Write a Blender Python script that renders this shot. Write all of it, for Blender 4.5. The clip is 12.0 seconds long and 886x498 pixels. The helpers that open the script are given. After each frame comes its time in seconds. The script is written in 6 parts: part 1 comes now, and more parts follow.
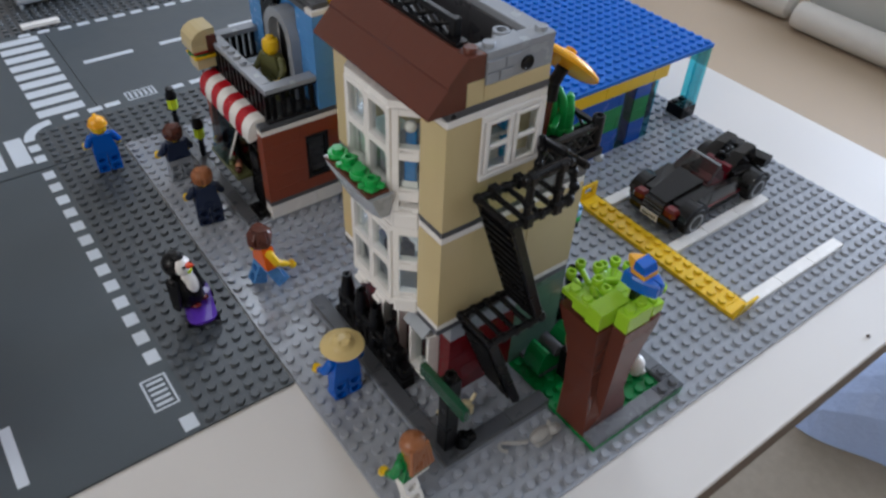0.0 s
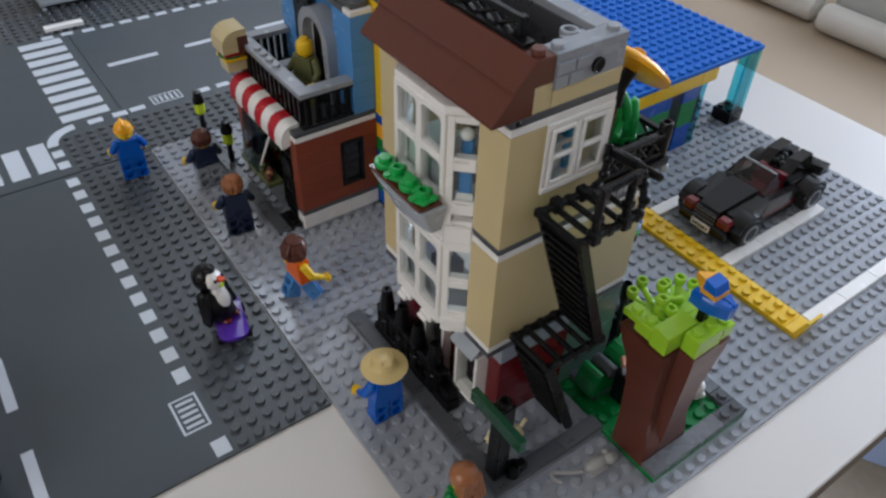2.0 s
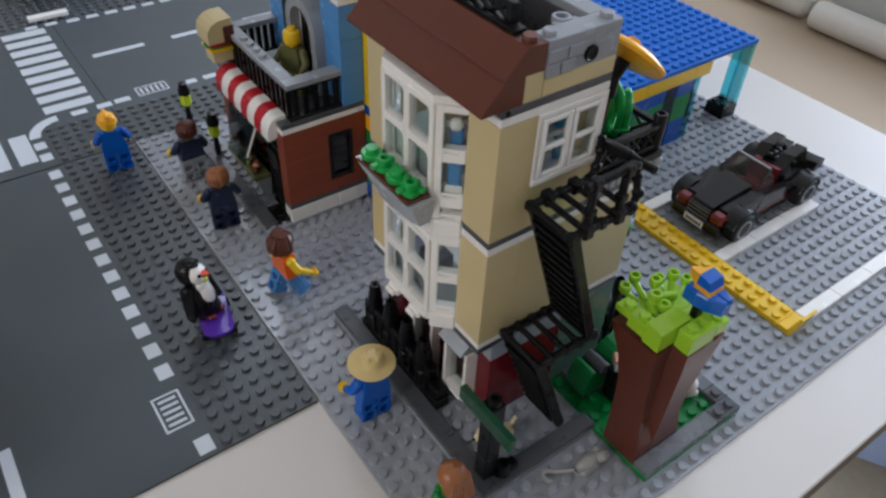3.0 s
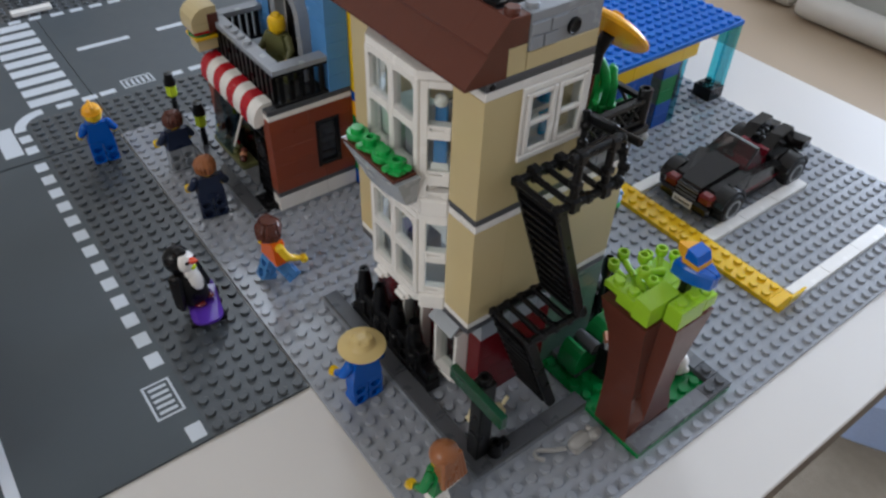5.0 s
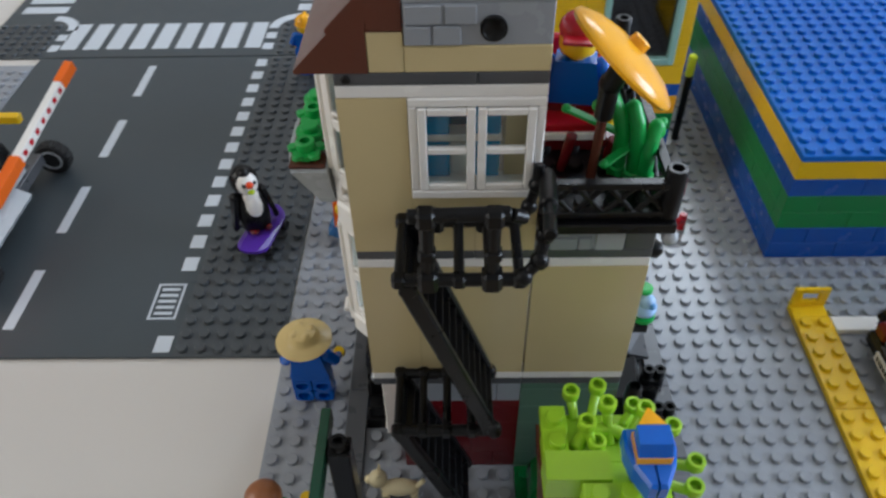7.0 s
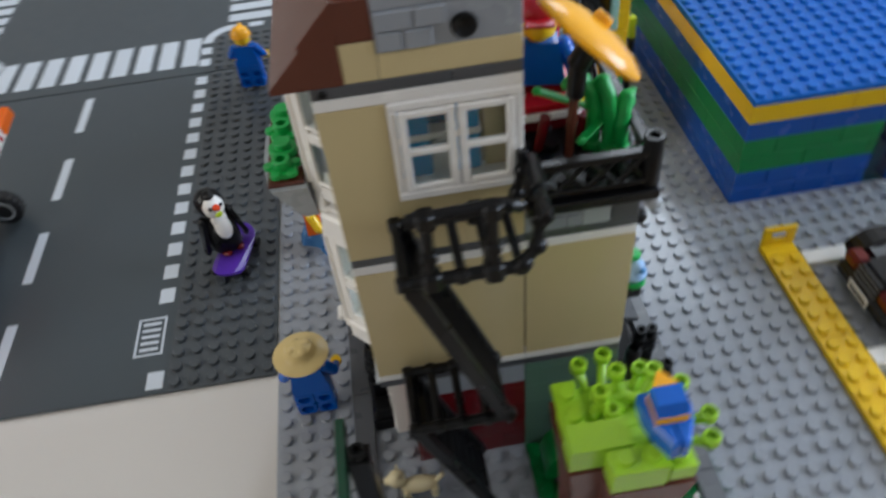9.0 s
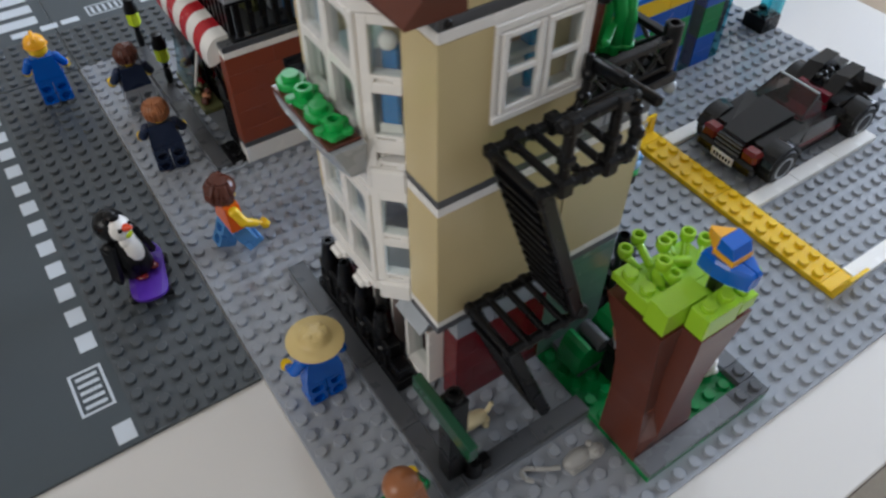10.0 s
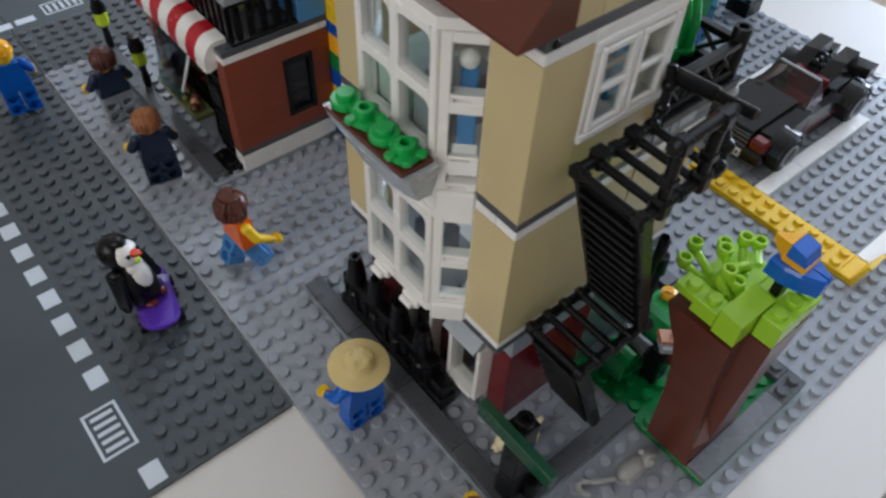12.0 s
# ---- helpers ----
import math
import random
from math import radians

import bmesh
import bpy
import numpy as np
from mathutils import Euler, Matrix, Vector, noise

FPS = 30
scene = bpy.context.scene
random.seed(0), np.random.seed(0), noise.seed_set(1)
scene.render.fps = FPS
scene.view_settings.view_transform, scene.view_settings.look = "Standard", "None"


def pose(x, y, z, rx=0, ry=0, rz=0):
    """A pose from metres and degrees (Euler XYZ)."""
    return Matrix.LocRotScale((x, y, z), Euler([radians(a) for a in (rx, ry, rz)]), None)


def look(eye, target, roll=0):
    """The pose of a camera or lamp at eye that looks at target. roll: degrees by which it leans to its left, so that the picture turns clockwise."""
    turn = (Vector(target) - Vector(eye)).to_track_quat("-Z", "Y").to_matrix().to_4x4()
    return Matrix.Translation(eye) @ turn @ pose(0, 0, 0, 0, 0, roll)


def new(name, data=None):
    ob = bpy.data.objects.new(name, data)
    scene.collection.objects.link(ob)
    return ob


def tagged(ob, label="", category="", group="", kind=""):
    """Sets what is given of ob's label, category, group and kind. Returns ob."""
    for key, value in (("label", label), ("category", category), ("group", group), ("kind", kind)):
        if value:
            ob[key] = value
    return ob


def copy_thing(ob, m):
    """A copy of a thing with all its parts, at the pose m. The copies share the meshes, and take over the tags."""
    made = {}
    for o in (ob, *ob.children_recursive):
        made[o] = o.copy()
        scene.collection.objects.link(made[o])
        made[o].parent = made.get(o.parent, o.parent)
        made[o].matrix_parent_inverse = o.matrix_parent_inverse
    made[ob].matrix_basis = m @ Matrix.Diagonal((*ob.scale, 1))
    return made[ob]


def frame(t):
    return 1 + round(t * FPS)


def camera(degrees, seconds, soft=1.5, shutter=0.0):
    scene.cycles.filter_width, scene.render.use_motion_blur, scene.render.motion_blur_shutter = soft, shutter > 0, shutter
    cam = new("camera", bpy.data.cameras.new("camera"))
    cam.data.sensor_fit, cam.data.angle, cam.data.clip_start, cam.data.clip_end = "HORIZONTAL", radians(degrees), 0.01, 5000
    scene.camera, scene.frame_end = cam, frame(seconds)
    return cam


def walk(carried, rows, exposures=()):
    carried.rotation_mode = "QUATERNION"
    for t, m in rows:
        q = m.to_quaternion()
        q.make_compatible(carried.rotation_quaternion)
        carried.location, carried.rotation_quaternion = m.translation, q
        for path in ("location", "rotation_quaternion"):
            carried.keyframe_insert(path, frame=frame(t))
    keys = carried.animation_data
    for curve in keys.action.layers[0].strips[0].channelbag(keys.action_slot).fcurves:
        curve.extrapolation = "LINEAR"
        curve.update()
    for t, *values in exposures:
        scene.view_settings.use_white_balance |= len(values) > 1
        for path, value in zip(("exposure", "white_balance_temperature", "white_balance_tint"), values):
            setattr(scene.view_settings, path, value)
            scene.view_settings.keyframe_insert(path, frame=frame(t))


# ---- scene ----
U = 0.008  # one stud, in metres; all plans below are in studs
cam = camera(61.76, 12.0, soft=2.5, shutter=0.5)
PATH = [
    (0, (-11.095, -28.869, 38.303), (-10.173, -27.698, 36.968), 2.9),
    (0.5, (-9.621, -27.133, 37.717), (-8.703, -25.943, 36.397), 3.4),
    (1, (-9.771, -25.997, 37.147), (-8.875, -24.796, 35.822), 3.3),
    (1.5, (-10.604, -26.2, 37.089), (-9.713, -25.003, 35.757), 2.4),
    (2, (-11.162, -25.696, 36.872), (-10.267, -24.499, 35.542), 2.2),
    (2.5, (-11.031, -25.58, 36.528), (-10.129, -24.393, 35.194), 2.5),
    (3, (-10.656, -25.328, 36.183), (-9.748, -24.149, 34.847), 2.9),
    (3.2, (-10.375, -25.25, 35.625), (-9.465, -24.074, 34.288), 3.1),
    (4.8, (-10.75, -25.75, 35.625), (-9.832, -24.593, 34.276), 2.6),
    (5, (-10.72, -25.9, 35.53), (-9.801, -24.737, 34.187), 2.3),
    (5.5, (-6.06, -24.978, 34.261), (-5.274, -23.723, 32.916), 0.9),
    (6, (0.264, -24.925, 32.816), (0.804, -23.581, 31.437), -0.0),
    (6.5, (5.512, -25.685, 31.765), (5.8, -24.27, 30.382), 0.1),
    (7, (9.312, -24.913, 31.812), (9.282, -23.475, 30.422), -1.3),
    (7.2, (10.234, -24.853, 32.214), (10.155, -23.404, 30.838), -1.6),
    (8.8, (11.25, -24.75, 32.625), (11.192, -23.335, 31.212), -6.0),
    (9, (8.098, -24.678, 32.292), (8.183, -23.277, 30.867), -6.6),
    (9.5, (1.257, -23.875, 31.708), (1.761, -22.621, 30.233), -4.6),
    (10, (-3.958, -21.956, 31.837), (-3.2, -20.844, 30.358), 0.4),
    (10.5, (-6.618, -19.298, 31.585), (-5.797, -18.232, 30.105), 2.8),
    (11, (-7.763, -17.331, 31.972), (-6.901, -16.31, 30.483), 3.4),
    (11.5, (-7.853, -16.636, 32.432), (-6.954, -15.678, 30.924), 4.3),
    (12, (-6.441, -17.461, 31.742), (-5.572, -16.486, 30.228), 3.2),
]
# the clip's camera adapts a little as it turns towards and away from the window
ADAPT = [(0.0, 0.0, 6130, 11), (0.6, -0.1, 6110, 11), (2.6, -0.04, 6150, 11), (5.0, -0.01, 6170, 10), (5.8, 0.02, 6180, 10), (7.0, 0.08, 6250, 8), (9.0, 0.1, 6270, 8), (10.0, 0.06, 6170, 9), (12.0, 0.04, 6110, 9)]
walk(cam, [(t, look(Vector(e) * U, Vector(a) * U, r)) for t, e, a, r in PATH], ADAPT)

# ---- light ----
world = bpy.data.worlds.new("sky")
scene.world = world
world.use_nodes = True
wn = world.node_tree.nodes
sky = wn.new("ShaderNodeTexSky")
sky.sky_type, sky.sun_disc = "NISHITA", False
sky.sun_elevation, sky.sun_rotation = radians(35), radians(20)
wn["Background"].inputs["Strength"].default_value = 0.1
world.node_tree.links.new(sky.outputs[0], wn["Background"].inputs["Color"])


def area_lamp(name, m, sx, sy, watts, colour):
    data = bpy.data.lights.new(name, "AREA")
    data.shape, data.size, data.size_y, data.energy, data.color = "RECTANGLE", sx, sy, watts, colour
    ob = new(name, data)
    ob.matrix_world = m
    return ob


# daylight in the north and east window openings; the west lamp is an added warm fill
area_lamp("daylight_north", look((0.7, 1.33, 1.24), (0.3, 0.0, 0.35)), 0.66, 0.52, 7.5, (0.80, 0.89, 1.0))
area_lamp("daylight_east", look((3.36, -0.05, 0.85), (0.3, 0.0, 0.0)), 2.0, 1.6, 112, (0.742, 0.838, 1.0))
area_lamp("fill_west", look((-1.76, -0.3, 1.15), (0.0, 0.0, 0.1)), 1.1, 0.9, 13.5, (1.0, 0.93, 0.84))

# ---- materials ----
def srgb(r, g, b):
    return tuple((c / 255 / 12.92 if c <= 10 else ((c / 255 + 0.055) / 1.055) ** 2.4) for c in (r, g, b)) + (1.0,)


def plastic(name, rgb, rough=0.24, vary=0.035, bump=0.03, scale=260.0, wear=0.06):
    """Moulded toy plastic: slight shade change from piece to piece, faint scuffs, a soft uneven sheen."""
    mat = bpy.data.materials.new(name)
    mat.use_nodes = True
    nt, nd = mat.node_tree, mat.node_tree.nodes
    bsdf = nd["Principled BSDF"]
    coord, info = nd.new("ShaderNodeTexCoord"), nd.new("ShaderNodeObjectInfo")
    fine, broad = nd.new("ShaderNodeTexNoise"), nd.new("ShaderNodeTexNoise")
    fine.inputs["Scale"].default_value, fine.inputs["Detail"].default_value = scale * 6, 3.0
    broad.inputs["Scale"].default_value, broad.inputs["Detail"].default_value = scale * 0.35, 4.0
    for n in (fine, broad):
        nt.links.new(coord.outputs["Object"], n.inputs["Vector"])
    add = nd.new("ShaderNodeMath")
    add.operation = "ADD"
    nt.links.new(info.outputs["Random"], add.inputs[0])
    nt.links.new(broad.outputs["Fac"], add.inputs[1])
    span = nd.new("ShaderNodeMapRange")
    span.inputs["From Min"].default_value, span.inputs["From Max"].default_value = 0.3, 1.7
    span.inputs["To Min"].default_value, span.inputs["To Max"].default_value = 1.0 - vary, 1.0 + vary
    nt.links.new(add.outputs[0], span.inputs["Value"])
    hsv = nd.new("ShaderNodeHueSaturation")
    hsv.inputs["Color"].default_value = srgb(*rgb)
    nt.links.new(span.outputs[0], hsv.inputs["Value"])
    nt.links.new(hsv.outputs[0], bsdf.inputs["Base Color"])
    sheen = nd.new("ShaderNodeMapRange")
    sheen.inputs["From Min"].default_value, sheen.inputs["From Max"].default_value = 0.3, 0.7
    sheen.inputs["To Min"].default_value, sheen.inputs["To Max"].default_value = rough, rough + wear
    nt.links.new(broad.outputs["Fac"], sheen.inputs["Value"])
    nt.links.new(sheen.outputs[0], bsdf.inputs["Roughness"])
    bmp = nd.new("ShaderNodeBump")
    bmp.inputs["Strength"].default_value, bmp.inputs["Distance"].default_value = bump, 0.0004
    nt.links.new(fine.outputs["Fac"], bmp.inputs["Height"])
    nt.links.new(bmp.outputs[0], bsdf.inputs["Normal"])
    return mat


def clear(name, rgb, gloss=0.1, rough=0.03, haze=0.0):
    """Clear or tinted plastic pane; haze: how much of a cloudy pale film is mixed in."""
    mat = bpy.data.materials.new(name)
    mat.use_nodes = True
    nt, nd = mat.node_tree, mat.node_tree.nodes
    nd.remove(nd["Principled BSDF"])
    see, shine, mix = nd.new("ShaderNodeBsdfTransparent"), nd.new("ShaderNodeBsdfGlossy"), nd.new("ShaderNodeMixShader")
    see.inputs["Color"].default_value = srgb(*rgb)
    shine.inputs["Roughness"].default_value = rough
    lw, bend, top = nd.new("ShaderNodeLayerWeight"), nd.new("ShaderNodeMath"), nd.new("ShaderNodeMath")
    bend.operation, bend.inputs[1].default_value = "POWER", 4.0
    top.operation, top.inputs[1].default_value, top.inputs[2].default_value = "MULTIPLY_ADD", 0.7, gloss * 0.5
    nt.links.new(lw.outputs["Facing"], bend.inputs[0])
    nt.links.new(bend.outputs[0], top.inputs[0])
    nt.links.new(top.outputs[0], mix.inputs[0])
    nt.links.new(see.outputs[0], mix.inputs[1])
    nt.links.new(shine.outputs[0], mix.inputs[2])
    film, veil, cloud, amount = nd.new("ShaderNodeBsdfDiffuse"), nd.new("ShaderNodeMixShader"), nd.new("ShaderNodeTexNoise"), nd.new("ShaderNodeMath")
    film.inputs["Color"].default_value = (0.86, 0.88, 0.88, 1)
    cloud.inputs["Scale"].default_value, cloud.inputs["Detail"].default_value = 180.0, 4.0
    amount.operation, amount.inputs[1].default_value = "MULTIPLY", haze * 2
    nt.links.new(cloud.outputs["Fac"], amount.inputs[0])
    nt.links.new(amount.outputs[0], veil.inputs[0])
    nt.links.new(mix.outputs[0], veil.inputs[1])
    nt.links.new(film.outputs[0], veil.inputs[2])
    nt.links.new(veil.outputs[0], nd["Material Output"].inputs["Surface"])
    return mat


def matte(name, rgb, rough=0.6, scale=40.0, vary=0.12, bump=0.15, dist=0.001):
    """Wall paint, floor covering and such."""
    mat = plastic(name, rgb, rough, vary, bump, scale, 0.15)
    for n in mat.node_tree.nodes:
        if n.type == "BUMP":
            n.inputs["Distance"].default_value = dist
    return mat


LG = plastic("light_grey_plastic", (150, 155, 162), 0.22)
LGB = plastic("light_grey_baseplate", (154, 158, 165), 0.17, 0.05)
DG = plastic("dark_grey_plastic", (80, 82, 86), 0.26)
DGB = plastic("dark_grey_baseplate", (77, 82, 86), 0.3, 0.05)
ROAD = plastic("road_print", (71, 79, 84), 0.36, 0.06, 0.03)
MARK = plastic("road_marking_white", (205, 212, 220), 0.32)
TAN = plastic("tan_plastic", (206, 188, 142), 0.2)
WHITE = plastic("white_plastic", (243, 240, 235), 0.22)
AZURE = plastic("azure_plastic", (6, 122, 190), 0.22)
BROWN = plastic("reddish_brown_plastic", (96, 52, 40), 0.2)
DRED = plastic("dark_red_plastic", (104, 18, 26), 0.2)
BLACK = plastic("black_plastic", (13, 13, 15), 0.26)
BLACK.node_tree.nodes["Principled BSDF"].inputs["Specular IOR Level"].default_value = 0.28
LIME = plastic("lime_plastic", (158, 203, 44), 0.2)
GREEN = plastic("green_plastic", (16, 128, 62), 0.2)
BGREEN = plastic("bright_green_plastic", (30, 168, 76), 0.32)
DGREEN = plastic("dark_green_plastic", (22, 70, 48), 0.22)
SAND = plastic("sand_green_plastic", (94, 124, 108), 0.22)
BLUE = plastic("blue_plastic", (8, 94, 196), 0.2)
ROOFB = plastic("worn_blue_plastic", (2, 102, 198), 0.52, 0.035, 0.05)
ROOFB.node_tree.nodes["Principled BSDF"].inputs["Specular IOR Level"].default_value = 0.3
BLUEW = plastic("blue_wall_plastic", (10, 80, 172), 0.22)
DBLUE = plastic("dark_blue_plastic", (26, 38, 66), 0.26)
MBLUE = plastic("medium_blue_plastic", (86, 146, 206), 0.22)
YEL = plastic("yellow_plastic", (240, 196, 28), 0.2)
YORG = plastic("light_orange_plastic", (248, 176, 30), 0.18)
ORG = plastic("orange_plastic", (240, 110, 30), 0.2)
RED = plastic("red_plastic", (186, 27, 40), 0.22)
RUST = plastic("dark_orange_plastic", (134, 62, 36), 0.26)
HAIRB = plastic("brown_hair_plastic", (88, 46, 34), 0.22)
HAIRO = plastic("ginger_hair_plastic", (156, 98, 60), 0.26)
SKIN = plastic("figure_yellow_plastic", (240, 196, 30), 0.22)
OLIVE = plastic("olive_plastic", (104, 106, 66), 0.26)
PURP = plastic("purple_plastic", (88, 50, 164), 0.16)
NOUG = plastic("nougat_plastic", (196, 134, 100), 0.24)
STRAW = plastic("straw_plastic", (208, 184, 124), 0.3)
CUP = plastic("pale_grey_plastic", (176, 182, 188), 0.24)
STEEL = plastic("silver_plastic", (168, 172, 176), 0.18)
LEMON = plastic("lemon_lens", (196, 220, 40), 0.1)
# the slight haze lightens panes in place of light from the rooms behind
PANE = clear("clear_pane", (246, 249, 248), 0.07, 0.06, 0.012)
AQUA = clear("light_blue_clear", (120, 214, 226), 0.14)
AQUAL = clear("pale_aqua_clear", (150, 226, 234), 0.1)
SMOKE = clear("smoke_clear", (116, 92, 92), 0.16)
REDCL = plastic("red_lamp_lens", (104, 26, 26), 0.12)



# ---- mesh building ----
class G:
    """Collects faces, in studs, for one mesh."""

    def __init__(self):
        self.v, self.f, self.m, self.s, self.mats = [], [], [], [], []

    def add(self, verts, faces, mat, smooth=False):
        if mat not in self.mats:
            self.mats.append(mat)
        k, o = self.mats.index(mat), len(self.v)
        self.v += [tuple(p) for p in verts]
        self.f += [tuple(o + i for i in f) for f in faces]
        self.m += [k] * len(faces)
        self.s += [smooth] * len(faces) if isinstance(smooth, bool) else smooth
        return self

    def box(self, x0, y0, z0, x1, y1, z1, mat, c=0.04):
        lo, hi = (min(x0, x1), min(y0, y1), min(z0, z1)), (max(x0, x1), max(y0, y1), max(z0, z1))
        c = min(c, 0.45 * min(h - l for l, h in zip(lo, hi)))
        verts, idx = [], {}
        for ix in (0, 1):
            for iy in (0, 1):
                for iz in (0, 1):
                    for ax in range(3):
                        p = []
                        for a, i in enumerate((ix, iy, iz)):
                            e = 0 if a == ax else c
                            p.append(lo[a] + e if i == 0 else hi[a] - e)
                        idx[ix, iy, iz, ax] = len(verts)
                        verts.append(p)
        faces = []
        for ax in range(3):
            a, b = [(1, 2), (2, 0), (0, 1)][ax]
            for s in (0, 1):
                ring = []
                for i, j in ((0, 0), (1, 0), (1, 1), (0, 1)):
                    k = [0, 0, 0]
                    k[ax], k[a], k[b] = s, i, j
                    ring.append(idx[(*k, ax)])
                faces.append(ring if s else ring[::-1])
            for i in (0, 1):
                for j in (0, 1):
                    k0, k1 = [0, 0, 0], [0, 0, 0]
                    k0[a], k0[b], k1[a], k1[b], k1[ax] = i, j, i, j, 1
                    q = [idx[(*k0, a)], idx[(*k1, a)], idx[(*k1, b)], idx[(*k0, b)]]
                    faces.append(q if i == j else q[::-1])
        for ix in (0, 1):
            for iy in (0, 1):
                for iz in (0, 1):
                    t = [idx[ix, iy, iz, 0], idx[ix, iy, iz, 1], idx[ix, iy, iz, 2]]
                    faces.append(t if (ix + iy + iz) % 2 else t[::-1])
        return self.add(verts, faces, mat)

    def lathe(self, prof, mat, n=16, at=(0, 0, 0), m=None, smooth=True, flat_rings=()):
        """prof: (radius, height) from the bottom up, turned about z; m: a turn of it before it is moved to at."""
        m = m or Matrix()
        verts, faces, sm = [], [], []

        def ring_of(r, z):
            for i in range(n):
                a = 2 * math.pi * i / n
                verts.append(Vector(at) + m @ Vector((r * math.cos(a), r * math.sin(a), z)))
            return len(verts) - n

        last, low = None, None
        for k in range(len(prof) - 1):
            (r0, z0), (r1, z1) = prof[k], prof[k + 1]
            d = math.atan2(r1 - r0, z1 - z0)
            turn = 9 if last is None else abs((d - last + math.pi) % math.tau - math.pi)
            a = low if turn < 0.75 else ring_of(r0, z0)
            b = ring_of(r1, z1)
            for i in range(n):
                j = (i + 1) % n
                faces.append((a + i, a + j, b + j, b + i))
                sm.append(smooth and n > 7)
            last, low = d, b
        for k, rev in ((0, True), (len(prof) - 1, False)):
            if prof[k][0] > 1e-3:
                o = ring_of(*prof[k])
                ring = list(range(o, o + n))
                faces.append(ring[::-1] if rev else ring)
                sm.append(False)
        return self.add(verts, faces, mat, sm)

    def stud(self, x, y, z, mat, n=12, r=0.3, h=0.21):
        return self.lathe([(r, -0.02), (r, h - 0.035), (r - 0.03, h)], mat, n, (x, y, z))

    def studs(self, x0, x1, y0, y1, z, mat, n=12):
        for i in range(int(round(x1 - x0))):
            for j in range(int(round(y1 - y0))):
                self.stud(x0 + i + 0.5, y0 + j + 0.5, z, mat, n)
        return self

    def rod(self, p, q, r, mat, n=10, r2=None):
        p, q = Vector(p), Vector(q)
        d = q - p
        m = d.to_track_quat("Z", "Y").to_matrix().to_4x4()
        r2 = r if r2 is None else r2
        e = min(0.04, r * 0.3)
        return self.lathe([(r - e, 0), (r, e), (r2, d.length - e), (r2 - e, d.length)], mat, n, p, m)

    def path(self, pts, r, mat, n=8):
        for a, b in zip(pts, pts[1:]):
            self.rod(a, b, r, mat, n)
        return self

    def beam(self, p, q, w, h, mat, up=(0, 0, 1), c=0.03):
        """A box from p to q, w wide and h high."""
        p, q = Vector(p), Vector(q)
        x = (q - p).normalized()
        y = Vector(up).cross(x).normalized()
        z = x.cross(y)
        t = G().box(0, -w / 2, -h / 2, (q - p).length, w / 2, h / 2, mat, c)
        return self.add([p + x * a + y * b + z * d for a, b, d in t.v], t.f, mat)

    def prism(self, poly, axis, a, b, mat, smooth=False):
        """A closed outline, counter-clockwise seen from the axis's tip, drawn from a to b along x, y or z."""
        n = len(poly)
        put = {"x": lambda u, v, w: (w, u, v), "y": lambda u, v, w: (v, w, u), "z": lambda u, v, w: (u, v, w)}[axis]
        verts = [put(u, v, a) for u, v in poly] + [put(u, v, b) for u, v in poly]
        faces = [list(range(n))[::-1], list(range(n, 2 * n))]
        faces += [(i, (i + 1) % n, n + (i + 1) % n, n + i) for i in range(n)]
        return self.add(verts, faces, mat, [False, False] + [smooth] * n)

    def ball(self, x, y, z, r, mat, sx=1, sy=1, sz=1, n=14, m=None):
        prof = [(max(1e-5, r * math.sin(math.pi * k / 8)), -r * math.cos(math.pi * k / 8)) for k in range(9)]
        s = (m or Matrix()) @ Matrix.Diagonal((sx, sy, sz, 1))
        return self.lathe(prof, mat, n, (x, y, z), s)

    def hexa(self, low, top, mat):
        """Eight corners: four below and four above, counter-clockwise seen from above."""
        n = len(low)
        faces = [list(range(n))[::-1], list(range(n, 2 * n))] + [(i, (i + 1) % n, n + (i + 1) % n, n + i) for i in range(n)]
        return self.add(list(low) + list(top), faces, mat)

    def moved(self, m):
        self.v = [tuple(m @ Vector(p)) for p in self.v]
        return self

    def mesh(self, name, base=(0, 0, 0)):
        data = bpy.data.meshes.new(name)
        data.from_pydata([[(c - o) * U for c, o in zip(p, base)] for p in self.v], [], self.f)
        for mat in self.mats:
            data.materials.append(mat)
        data.polygons.foreach_set("material_index", self.m)
        data.polygons.foreach_set("use_smooth", self.s)
        data.update()
        return data


BASE = {}


def thing(name, base, label, category, group="", kind=""):
    """An empty at the base of a thing that has parts."""
    ob = tagged(new(name), label, category, group, kind)
    ob.empty_display_size = 0.01
    ob.location = Vector(base) * U
    BASE[ob] = tuple(base)
    return ob


def solid(name, g, base, label, category, group="", kind=""):
    """A thing that is one mesh."""
    ob = tagged(new(name, g.mesh(name, base)), label, category, group, kind)
    ob.location = Vector(base) * U
    BASE[ob] = tuple(base)
    return ob


def part(name, g, parent, label="", kind=""):
    """A mesh of its own under a thing or a part."""
    base = BASE[parent]
    ob = tagged(new(name, g.mesh(name, base)), label, "", "", kind)
    ob.parent = parent
    if name == "pane":
        ob.visible_shadow = False
    BASE[ob] = base
    return ob


SHARED = {}


